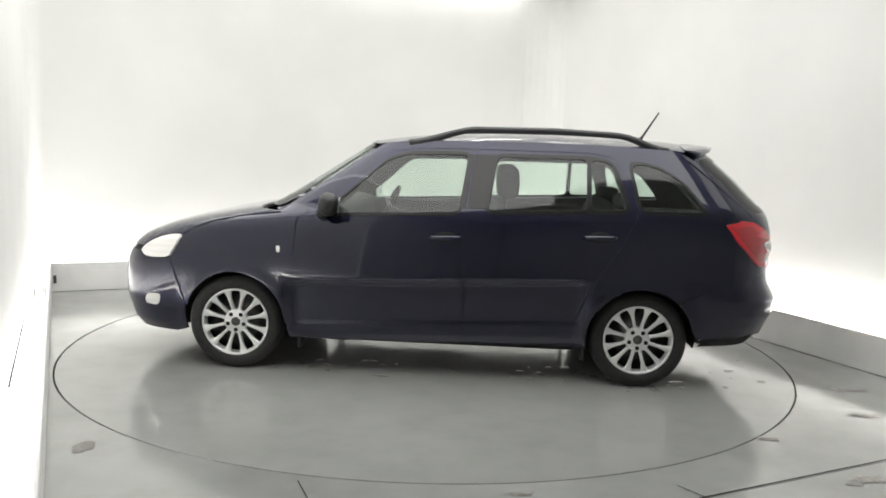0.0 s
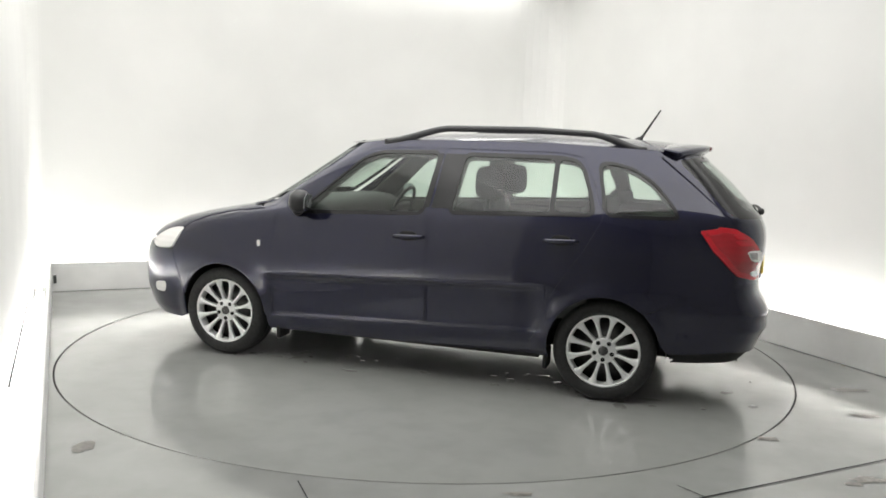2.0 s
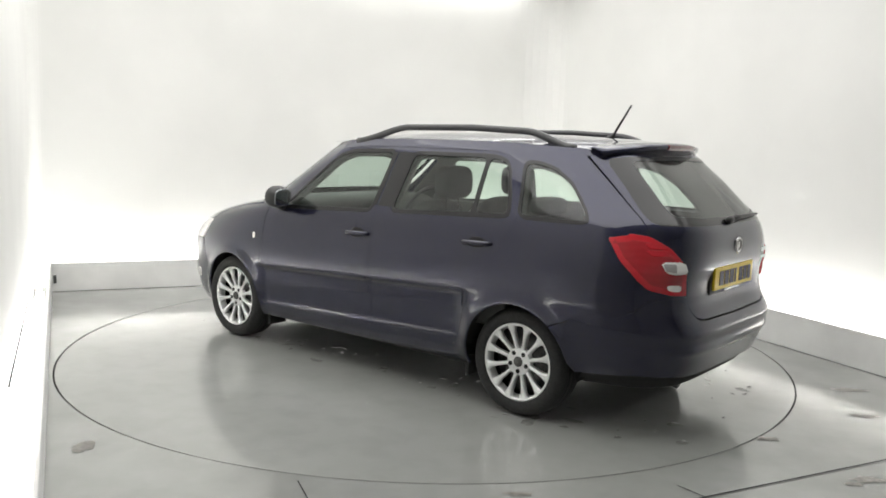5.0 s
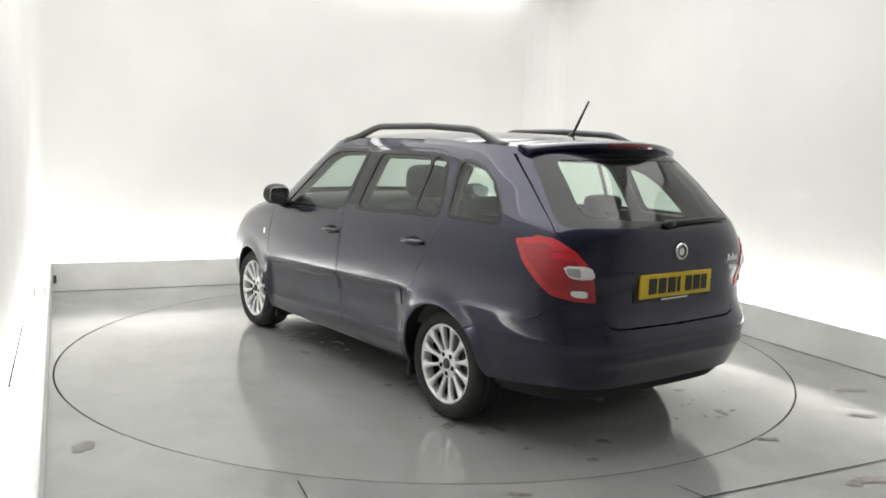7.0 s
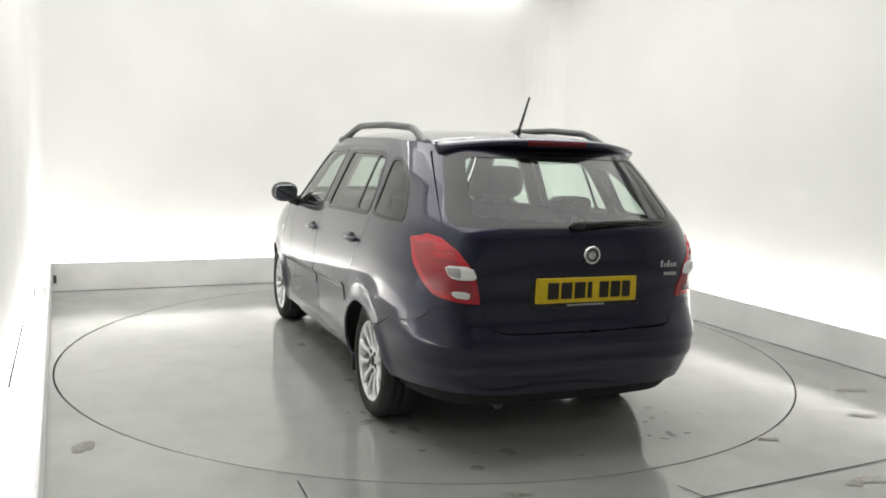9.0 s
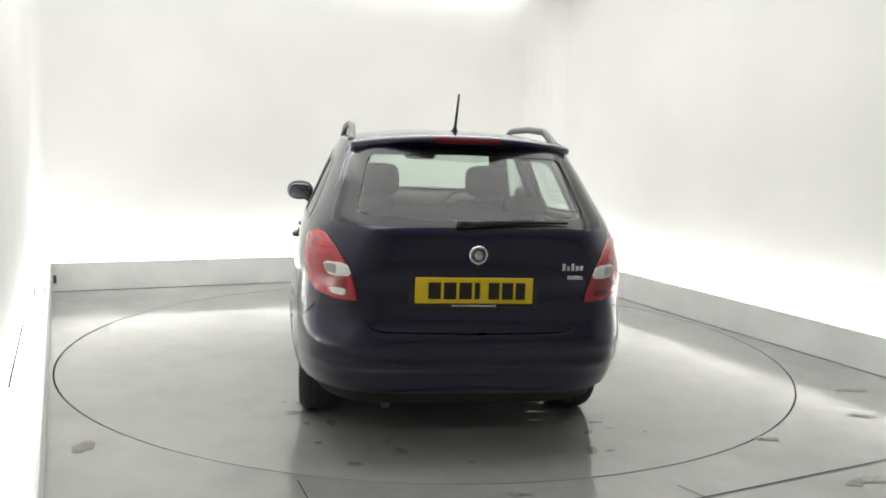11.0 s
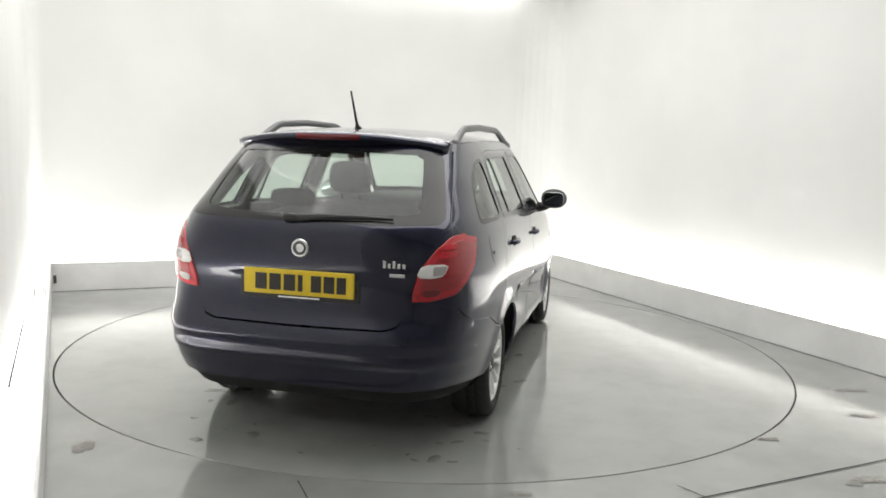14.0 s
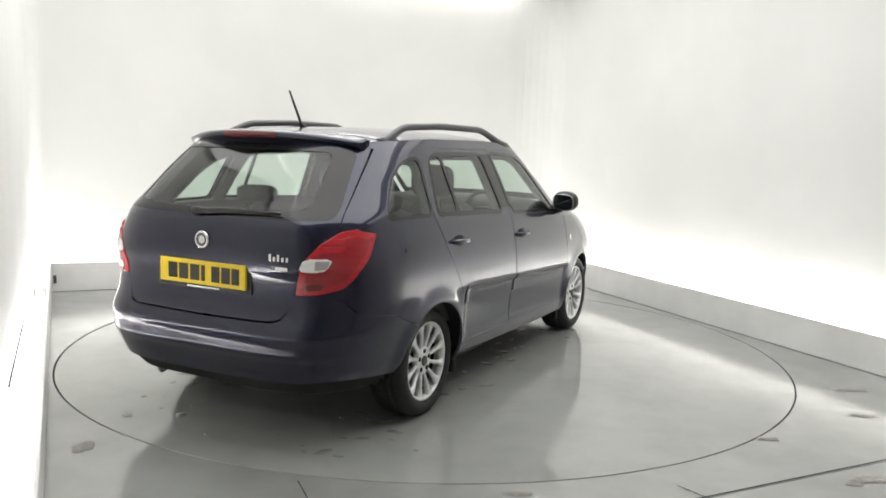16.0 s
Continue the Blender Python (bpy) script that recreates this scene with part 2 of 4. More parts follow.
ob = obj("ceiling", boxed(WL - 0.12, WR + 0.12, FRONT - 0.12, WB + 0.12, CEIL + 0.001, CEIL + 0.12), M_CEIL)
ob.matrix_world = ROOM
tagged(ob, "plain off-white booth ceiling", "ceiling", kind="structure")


def screen(name, x0, x1, y0, y1):
    bm = boxed(x0, x1, y0, y1, 0.0, SCREEN_H, 0.004)
    ob = obj(name, bm, M_SCREEN)
    ob.matrix_world = ROOM
    tagged(ob, "low white board screening hidden tubes along the wall", "screen", kind="structure")
    return ob


screen("low_screen_back", LEFT - 0.018, RIGHT + 0.018, BACK, BACK + 0.018)
screen("low_screen_right", RIGHT, RIGHT + 0.018, FRONT, BACK - 0.001)
screen("low_screen_left", LEFT - 0.018, LEFT, PANEL_Y, BACK - 0.001)


def slatted_panel(y0, y1):
    """An added, unseen slatted panel on the left wall, ending the bright wall's reflection."""
    bm = boxed(WL + 0.001, WL + 0.022, y0, y1, 0.0, CEIL - 0.02)
    ob = obj("unseen_panel", bm, M_SLATS)
    ob.matrix_world = ROOM
    tagged(ob, "added pale slatted panel out of view, ends the bright wall's reflection", "door", kind="structure")
    n = 26
    me = None
    for k in range(n):
        z0 = 0.01 + (CEIL - 0.05) * k / n
        if me is None:
            slat = part("slat", boxed(WL + 0.021, WL + 0.036, y0 + 0.02, y1 - 0.02, 0.0, (CEIL - 0.05) / n - 0.012, 0.003), M_SLATS, ob)
            me = slat.data
        else:
            slat = new("slat", me)
            slat.parent = ob
        slat.location = (0, 0, z0)


slatted_panel(FRONT + 0.002, PANEL_Y)


def floor_strip(name, pts, width, mat, label, category, z=0.004):
    """A thin flat strip on the floor along points."""
    bm = bmesh.new()
    rows = []
    for i, p in enumerate(pts):
        a, b = Vector(pts[max(i - 1, 0)]), Vector(pts[min(i + 1, len(pts) - 1)])
        d = (b - a).normalized()
        nrm = Vector((-d.y, d.x)) * width / 2
        rows.append([bm.verts.new((p[0] + s * nrm.x, p[1] + s * nrm.y, z)) for s in (-1, 1)])
    for a, b in zip(rows, rows[1:]):
        bm.faces.new((a[0], b[0], b[1], a[1]))
    return tagged(obj(name, bm, mat), label, category, kind="structure")


floor_strip("floor_seam", [(1.00, -2.565), (1.6, -2.285), (2.204, -2.004), (2.75, -1.75)], 0.008, M_DARK, "thin dark joint in the floor coating", "floor joint")
floor_strip("floor_seam", [(-0.517, -2.42), (-0.40, -2.72)], 0.005, M_DARK, "thin dark joint in the floor coating", "floor joint")
floor_strip("floor_seam", [(1.10, -2.37), (1.185, -2.484)], 0.006, M_DARK, "thin dark joint in the floor coating", "floor joint")


def stain(x, y, sx, sy, seed):
    rnd = random.Random(seed)
    bm = bmesh.new()
    n = 22
    vs = [bm.verts.new((x + sx * math.cos(2 * math.pi * i / n) * rnd.uniform(0.45, 1), y + sy * math.sin(2 * math.pi * i / n) * rnd.uniform(0.45, 1), 0.003)) for i in range(n)]
    bm.faces.new(vs)
    return tagged(obj("floor_stain", bm, M_STAIN), "small dirty scuff on the grey floor", "stain", kind="structure")


bm = bmesh.new()
tube(bm, [(WL + 0.010, 1.99, 0.178), (WL + 0.010, 0.4, 0.232), (WL + 0.010, -1.20, 0.286)], 0.006, 8)
ob = obj("wall_cable", bm, M_DARK)
ob.matrix_world = ROOM
tagged(ob, "thin dark cable fixed along the white wall", "cable")


def base_gap(a, b, width=0.009):
    pts = [tuple((ROOM @ Vector((x, y, 0)))[:2]) for x, y in (a, b)]
    floor_strip("floor_gap", pts, width, M_DARK, "dark gap between low screen and floor", "floor gap", 0.0025)


base_gap((LEFT + 0.01, BACK - 0.006), (RIGHT - 0.01, BACK - 0.006))
base_gap((RIGHT - 0.006, BACK - 0.01), (RIGHT - 0.006, FRONT + 0.1), 0.006)


def light_tube(length):
    """A lit tube along x, between two caps on short feet."""
    bm = boxed(-length / 2, length / 2, -0.022, 0.022, 0.0, 0.03, 0.003)
    base = tagged(obj("light_tube", bm, M_SCREEN), "lit white tube lamp on a slim batten", "tube lamp", "tube lamps behind the screens")
    for s in (-1, 1):
        part("end_cap", boxed(s * length / 2 - 0.012, s * length / 2 + 0.012, -0.015, 0.015, 0.170, 0.204, 0.003), M_SCREEN, base)
        part("foot", boxed(s * (length / 2 - 0.10) - 0.006, s * (length / 2 - 0.10) + 0.006, -0.006, 0.006, 0.029, 0.176), M_SCREEN, base)
    bm = bmesh.new()
    tube(bm, [(-length / 2 + 0.012, 0, 0.188), (length / 2 - 0.012, 0, 0.188)], 0.014, 8)
    part("tube", bm, M_TUBE, base, "glowing white glass tube", True)
    return base


first = light_tube(1.5)
first.matrix_world = ROOM @ pose(-1.58, BACK + 0.11, 0)
for x in (0.06, 1.70):
    copy_thing(first, ROOM @ pose(x, BACK + 0.11, 0))
for y in (1.85, 0.28, -1.29):
    copy_thing(first, ROOM @ pose(RIGHT + 0.11, y, 0, 0, 0, 90))
for y in (1.85, 0.28, -1.29):
    copy_thing(first, ROOM @ pose(LEFT - 0.08, y, 0, 0, 0, 90))

ob = obj("screen_clip", boxed(LEFT + 0.015, LEFT + 0.040, BACK - 0.022, BACK - 0.0005, 0.080, 0.150, 0.004), M_INSIDE)
ob.matrix_world = ROOM
tagged(ob, "small grey clip at the low screen's corner", "clip")

# ---- the car's outer skin: one smooth surface over (girth, height) ----
def smooth_table(pairs, z, blur, upper=0.0):
    p = np.array(pairs)
    fine = np.arange(0.0, 1.7, 0.002)
    v = np.interp(fine, p[:, 0], p[:, 1])
    k = np.exp(-0.5 * (np.arange(-30, 31) * 0.002 / blur) ** 2)
    v = np.convolve(np.pad(v, 30, mode="edge"), k / k.sum(), mode="valid")
    if upper:                           # longer sweeps above the waist
        k = np.exp(-0.5 * (np.arange(-90, 91) * 0.002 / upper) ** 2)
        w = np.convolve(np.pad(v, 90, mode="edge"), k / k.sum(), mode="valid")
        f = np.clip((fine - 0.68) / 0.10, 0, 1)
        v = v * (1 - f) + w * f
    return np.interp(z, fine, v)


ZG = np.linspace(0.16, 1.47, 263)
XM = -0.2
TAIL = smooth_table([(0.16, -1.93), (0.24, -2.00), (0.30, -2.045), (0.40, -2.080), (0.435, -2.095), (0.452, -2.111), (0.472, -2.106), (0.50, -2.104), (0.522, -2.108), (0.540, -2.117), (0.575, -2.102), (0.60, -2.087),
                     (0.63, -2.067), (0.66, -2.053), (0.72, -2.043), (0.80, -2.045), (0.835, -2.062), (0.95, -2.070), (1.03, -2.055), (1.07, -2.035), (1.10, -1.998), (1.25, -1.858), (1.40, -1.685), (1.47, -1.60)], ZG, 0.011, 0.020)
NOSE = smooth_table([(0.16, 1.98), (0.25, 2.05), (0.40, 2.09), (0.55, 2.085), (0.63, 2.075), (0.70, 2.045), (0.76, 1.99), (0.80, 1.93), (0.87, 1.745), (0.922, 1.54),
                     (0.962, 1.336), (0.998, 1.136), (1.018, 1.06), (1.221, 0.745), (1.42, 0.44), (1.47, 0.33)], ZG, 0.010)
HALF = [(0.16, 0.70), (0.22, 0.758), (0.27, 0.781), (0.318, 0.791), (0.336, 0.793), (0.352, 0.7885), (0.40, 0.7895), (0.50, 0.797), (0.572, 0.801), (0.588, 0.808), (0.602, 0.8295), (0.615, 0.8315), (0.65, 0.8308), (0.69, 0.8290), (0.73, 0.8262),
        (0.77, 0.8222), (0.81, 0.8168), (0.85, 0.8100), (0.90, 0.8005), (0.95, 0.790), (1.00, 0.776), (1.02, 0.768), (1.05, 0.752), (1.20, 0.688), (1.36, 0.615), (1.42, 0.583), (1.47, 0.545)]
# behind the rear wheel: a bumper with a full shoulder; ahead of the doors: a plain wing
HALF_REAR = [(0.16, 0.74), (0.22, 0.780), (0.30, 0.806), (0.40, 0.820), (0.48, 0.827), (0.55, 0.831), (0.59, 0.833), (0.615, 0.8325), (0.64, 0.8305), (0.67, 0.829)] + [p for p in HALF if p[0] > 0.70]
HALF_WING = [(0.16, 0.70), (0.22, 0.755), (0.30, 0.790), (0.40, 0.808), (0.50, 0.818), (0.60, 0.825), (0.66, 0.8275)] + [p for p in HALF if p[0] > 0.70]


def half_at(x, z):
    """Half the car's width at a station and height: the door crease fades out towards both wheels."""
    zz = np.full_like(x, z) + 0.04 * x
    a, b, c = (smooth_table(h, zz, w, 0.035) for h, w in ((HALF, 0.006), (HALF_REAR, 0.012), (HALF_WING, 0.02)))
    rear, wing = np.clip((-0.80 - x) / 0.16, 0, 1), np.clip((x - 0.82) / 0.12, 0, 1)
    rear, wing = rear * rear * (3 - 2 * rear), wing * wing * (3 - 2 * wing)
    return a * (1 - rear - wing) + b * rear + c * wing


N_TAIL = smooth_table([(0.16, 5.2), (0.40, 5.6), (0.60, 5.7), (0.70, 5.8), (0.85, 5.7), (1.0, 5.0), (1.2, 4.7), (1.47, 4.7)], ZG, 0.02)
N_NOSE = smooth_table([(0.16, 4.2), (0.60, 4.4), (0.80, 4.3), (1.0, 5.5), (1.47, 6.5)], ZG, 0.02)
NS = 321


def girth_table(end, power):
    rows = np.zeros((len(ZG), NS, 2))
    for k, z in enumerate(ZG):
        a, n = abs(end[k] - XM), power[k]
        c = 0.5 ** (1 / n)
        u1 = np.linspace(0, c, 260)
        v2 = np.linspace(c, 0, 260)[1:]
        u = np.concatenate([u1, (1 - v2 ** n) ** (1 / n)])
        v = np.concatenate([(1 - u1 ** n) ** (1 / n), v2])
        x = XM + math.copysign(a, end[k]) * u
        y = half_at(x, z) * v
        s = np.concatenate([[0], np.cumsum(np.hypot(np.diff(x), np.diff(y)))])
        s /= s[-1]
        g = np.linspace(0, 1, NS)
        rows[k, :, 0], rows[k, :, 1] = np.interp(g, s, x), np.interp(g, s, y)
    return rows


T_TAIL, T_NOSE = girth_table(TAIL, N_TAIL), girth_table(NOSE, N_NOSE)
HUBS, HUB_Z, ARCH = (1.229, -1.229), 0.290, 0.320


def skin(g, z):
    """Points of the left half of the skin: g runs from -1 (nose, middle) over 0 (side) to 1 (tail, middle)."""
    g, z = np.asarray(g, float), np.asarray(z, float)
    zi = np.clip((z - ZG[0]) / (ZG[1] - ZG[0]), 0, len(ZG) - 1.001)
    gi = np.clip(np.abs(g) * (NS - 1), 0, NS - 1.001)
    k, i = zi.astype(int), gi.astype(int)
    a, b = (zi - k)[..., None], (gi - i)[..., None]

    def take(t):
        return (t[k, i] * (1 - b) + t[k, i + 1] * b) * (1 - a) + (t[k + 1, i] * (1 - b) + t[k + 1, i + 1] * b) * a
    q = np.where((g > 0)[..., None], take(T_TAIL), take(T_NOSE))
    x, y = q[..., 0], q[..., 1]
    for h in HUBS:                      # the swell of the wheel arches
        r = np.hypot(x - h, z - HUB_Z)
        y = y + 0.014 * np.exp(-((r - 0.320) / 0.050) ** 2) * np.clip((np.abs(y) - 0.5) / 0.2, 0, 1)
    return np.stack([x, y, z], -1)


def skin_normal(g, z):
    e = 0.004
    du = skin(np.clip(g + e, -1, 1), z) - skin(np.clip(g - e, -1, 1), z)
    dv = skin(g, z + e) - skin(g, z - e)
    n = np.cross(du, dv)
    n /= np.linalg.norm(n, axis=-1, keepdims=True) + 1e-12
    return n


def girth(kind, c, z):
    """The girth of a point given by its x on the side ('s'), or its y on the tail ('r') or nose ('f')."""
    k = int(np.clip(round((z - ZG[0]) / (ZG[1] - ZG[0])), 0, len(ZG) - 1))
    lin = np.linspace(0, 1, NS)
    if kind == "s":
        if c <= XM:
            return float(np.interp(-c, -T_TAIL[k, :, 0], lin))
        return -float(np.interp(c, T_NOSE[k, :, 0], lin))
    t = T_TAIL if kind == "r" else T_NOSE
    v = float(np.interp(-c, -t[k, :, 1], lin))
    return v if kind == "r" else -v


SG = 2.45                               # metres of girth from the side's middle to either end


def rounded(pts, radius):
    """Rounds the corners of a closed outline of (x, z); a third number in a point is its own radius."""
    out = []
    n = len(pts)
    for i in range(n):
        p, a, b = (np.array(q[:2], float) for q in (pts[i], pts[i - 1], pts[(i + 1) % n]))
        r = pts[i][2] if len(pts[i]) > 2 else radius
        ra, rb = min(r, 0.45 * np.linalg.norm(a - p)), min(r, 0.45 * np.linalg.norm(b - p))
        if r <= 1e-6:
            out.append(tuple(p))
            continue
        s, e = p + (a - p) / np.linalg.norm(a - p) * ra, p + (b - p) / np.linalg.norm(b - p) * rb
        for k in range(5):
            f = k / 4
            out.append(tuple((1 - f) ** 2 * s + 2 * f * (1 - f) * p + f * f * e))
    return out


def dense(pts, step=0.02):
    out = []
    for a, b in zip(pts, pts[1:] + pts[:1]):
        n = max(1, int(math.ceil(math.hypot(a[0] - b[0], a[1] - b[1]) / step)))
        out += [(a[0] + (b[0] - a[0]) * k / n, a[1] + (b[1] - a[1]) * k / n) for k in range(n)]
    return out


def side(pts, radius=0.0):
    """An outline drawn in the side view, as flat skin coordinates."""
    return [(girth("s", x, z) * SG, z) for x, z in dense(rounded(pts, radius))]


def mixed(pts):
    """An outline of ('s', x, z), ('r', y, z) and ('f', y, z) points."""
    return dense([(girth(k, c, z) * SG, z) for k, c, z in pts])


def grown(poly, d):
    """An outline moved outwards by d metres."""
    p = np.array(poly)
    area = np.sum(p[:, 0] * np.roll(p[:, 1], -1) - np.roll(p[:, 0], -1) * p[:, 1])
    t = np.roll(p, -1, 0) - np.roll(p, 1, 0)
    n = np.stack([t[:, 1], -t[:, 0]], 1) / (np.linalg.norm(t, axis=1, keepdims=True) + 1e-9)
    return [tuple(q) for q in p + n * d * (1 if area > 0 else -1)]


def inside(poly, q):
    p = np.array(poly)
    a, b = p, np.roll(p, -1, 0)
    hit = np.zeros(len(q), bool)
    for (x0, y0), (x1, y1) in zip(a, b):
        if y0 == y1:
            continue
        c = ((y0 > q[:, 1]) != (y1 > q[:, 1])) & (q[:, 0] < (x1 - x0) * (q[:, 1] - y0) / (y1 - y0) + x0)
        hit ^= c
    return hit


def panel_data(poly, holes=(), step=0.03, lift=0.0, rim=0.012, lift_fn=None):
    """Vertices, normals and faces of a piece of skin within an outline, with its edges turned in by rim."""
    from_pts, edges = [], []
    for loop in (poly, *holes):
        s = len(from_pts)
        from_pts += [tuple(q) for q in loop]
        edges += [(s + i, s + (i + 1) % len(loop)) for i in range(len(loop))]
    p = np.array(poly)
    gx, gy = np.meshgrid(np.arange(p[:, 0].min(), p[:, 0].max(), step), np.concatenate([np.arange(0.16, 0.70, 0.0085), np.arange(0.70, 1.5, min(step, 0.02))]))
    gx = gx + 0.35 * step * ((np.arange(gx.shape[0]) % 2)[:, None])
    q = np.stack([gx.ravel(), gy.ravel()], 1)
    keep = inside(grown(poly, -0.008), q)
    for h in holes:
        keep &= ~inside(grown(h, 0.008), q)
    n0 = len(from_pts)
    allp = [Vector(v) for v in from_pts] + [Vector(v) for v in q[keep]]
    vs, _, fs, *_ = delaunay_2d_cdt(allp, edges, [], 0, 1e-6)
    v2 = np.array([tuple(v) for v in vs])
    tri = np.array([f for f in fs if len(f) == 3])
    cen = v2[tri].mean(1)
    ok = inside(poly, cen)
    for h in holes:
        ok &= ~inside(h, cen)
    tri = tri[ok]
    used = np.unique(tri)
    remap = -np.ones(len(v2), int)
    remap[used] = np.arange(len(used))
    v2, tri = v2[used], remap[tri]
    g, z = np.clip(v2[:, 0] / SG, -1, 1), v2[:, 1]
    co, no = skin(g, z), skin_normal(g, z)
    co = co + no * (lift + (lift_fn(v2) if lift_fn else 0.0))[..., None] if lift_fn else co + no * lift
    # turn every face outwards
    fn = np.cross(co[tri[:, 1]] - co[tri[:, 0]], co[tri[:, 2]] - co[tri[:, 0]])
    flip = np.einsum("ij,ij->i", fn, no[tri[:, 0]]) < 0
    tri[flip] = tri[flip][:, ::-1]
    faces = [tuple(t) for t in tri]
    if rim:
        count = {}
        for a, b, c in tri:
            for e in ((a, b), (b, c), (c, a)):
                count[e] = 1
        edge = [e for e in count if (e[1], e[0]) not in count and not (abs(g[e[0]]) > 0.9995 and abs(g[e[1]]) > 0.9995)]
        base = len(co)
        ids = sorted({i for e in edge for i in e})
        at = {i: k for k, i in enumerate(ids)}
        m = len(ids)
        out = np.zeros((m, 3))
        for a, b in edge:
            d = np.cross(co[b] - co[a], no[a])
            d /= np.linalg.norm(d) + 1e-12
            out[at[a]] += d
            out[at[b]] += d
        out /= np.linalg.norm(out, axis=1, keepdims=True) + 1e-12
        mid = no[ids] * 0.6 + out * 0.8
        mid /= np.linalg.norm(mid, axis=1, keepdims=True)
        r1 = co[ids] + out * 0.0015 - no[ids] * 0.002
        r2 = r1 - no[ids] * rim
        co, no = np.concatenate([co, r1, r2]), np.concatenate([no, mid, out])
        for a, b in edge:
            i, j = at[a], at[b]
            faces += [(b, a, base + i, base + j), (base + j, base + i, base + m + i, base + m + j)]
    return co, no, faces


def panel(name, mat, parent, poly, holes=(), where="l", label="", **kw):
    """A panel on the left ('l'), right ('r') or over both halves ('b') of the car."""
    co, no, faces = panel_data(poly, holes, **kw)
    sets = []
    if where in "lb":
        sets.append((co, no, faces))
    if where in "rb":
        m = np.array([1, -1, 1])
        sets.append((co * m, no * m, [f[::-1] for f in faces]))
    verts, norms, fcs = [], [], []
    for c, n, f in sets:
        s = len(verts)
        verts += [tuple(v) for v in c]
        norms += [tuple(v) for v in n]
        fcs += [tuple(int(i) + s for i in t) for t in f]
    me = bpy.data.meshes.new(name)
    me.from_pydata(verts, [], fcs)
    me.polygons.foreach_set("use_smooth", [True] * len(me.polygons))
    me.update()
    me.normals_split_custom_set_from_vertices(norms)
    me.materials.append(mat)
    ob = new(name, me)
    ob.parent = parent
    if mat is M_GLASS:
        ob.visible_shadow = False
    return tagged(ob, label)


# ---- outlines of the car's panels ----
def arch_points(h, a0, a1, n=24, r=ARCH):
    return [(h + r * math.cos(radians(a0 + (a1 - a0) * k / n)), HUB_Z + r * math.sin(radians(a0 + (a1 - a0) * k / n))) for k in range(n + 1)]


FRONT_DOOR = [(0.862, 0.315), (0.868, 0.60), (0.858, 0.945), (0.80, 0.985), (0.29, 1.372), (0.12, 1.392), (-0.205, 1.397), (-0.168, 1.03), (-0.168, 0.315)]
REAR_DOOR = [(-0.176, 0.315), (-0.176, 1.03), (-0.212, 1.397), (-0.90, 1.395), (-1.045, 1.372), (-1.135, 1.20), (-1.195, 1.05), (-1.10, 0.86), (-0.965, 0.66), (-0.895, 0.53), (-0.855, 0.40), (-0.82, 0.315)]
FRONT_WINDOW = [(0.680, 0.985), (0.318, 1.314, 0.06), (0.20, 1.350), (-0.172, 1.360), (-0.125, 1.020)]
REAR_WINDOW = [(-0.302, 1.032), (-0.348, 1.352), (-0.885, 1.354), (-0.885, 1.058)]
REAR_LIGHT = [(-0.912, 1.060), (-0.910, 1.354), (-0.985, 1.346), (-1.035, 1.325), (-1.085, 1.20), (-1.122, 1.066)]
QUARTER_WINDOW = [(-1.205, 1.066), (-1.150, 1.330), (-1.22, 1.334), (-1.33, 1.308), (-1.44, 1.240), (-1.525, 1.148), (-1.575, 1.082), (-1.56, 1.066)]
LAMP = [("s", -1.700, 1.000), ("s", -1.79, 1.016), ("r", 0.690, 1.026), ("r", 0.652, 1.016), ("r", 0.606, 0.965), ("r", 0.566, 0.905), ("r", 0.540, 0.86), ("r", 0.518, 0.78), ("r", 0.512, 0.728),
        ("r", 0.60, 0.734), ("r", 0.690, 0.760), ("s", -1.862, 0.806), ("s", -1.775, 0.895)]
BODY_SIDE = ([(0.885, 0.215), (0.872, 0.60), (0.868, 0.950), (0.99, 0.998), (0.375, 1.412), (0.20, 1.432), (-0.20, 1.445), (-0.90, 1.445), (-1.40, 1.425), (-1.56, 1.405)])
S_DOOR_F, S_DOOR_R = side(FRONT_DOOR, 0.03), side(REAR_DOOR, 0.03)
S_WINS = {k: side(v, 0.035) for k, v in (("front", FRONT_WINDOW), ("rear", REAR_WINDOW), ("light", REAR_LIGHT), ("quarter", QUARTER_WINDOW))}


def softened(kind_pts, times=2, cut=0.2):
    """Cuts the corners of an outline of skin points."""
    p = [(girth(k, c, z) * SG, z) for k, c, z in kind_pts]
    for _ in range(times):
        p = [q for a, b in zip(p, p[1:] + p[:1]) for q in (((1 - cut) * a[0] + cut * b[0], (1 - cut) * a[1] + cut * b[1]), (cut * a[0] + (1 - cut) * b[0], cut * a[1] + (1 - cut) * b[1]))]
    return dense(p)


S_LAMP = softened(LAMP, 1, 0.1)


def body_side_outline():
    k = [("s", x, z) for x, z in BODY_SIDE]
    k += [("r", 0.557, 1.385), ("r", 0.634, 1.10), ("r", 0.649, 1.037)]
    k += [("r", 0.600, 0.97), ("r", 0.561, 0.905), ("r", 0.535, 0.86), ("r", 0.513, 0.78), ("r", 0.507, 0.724), ("r", 0.60, 0.722), ("r", 0.70, 0.700), ("r", 0.73, 0.655), ("s", -1.80, 0.630), ("s", -1.62, 0.610)]
    k += [("s", x, z) for x, z in arch_points(-1.229, 131, -12)]
    k += [("s", -0.885, 0.225)]
    return mixed(k)


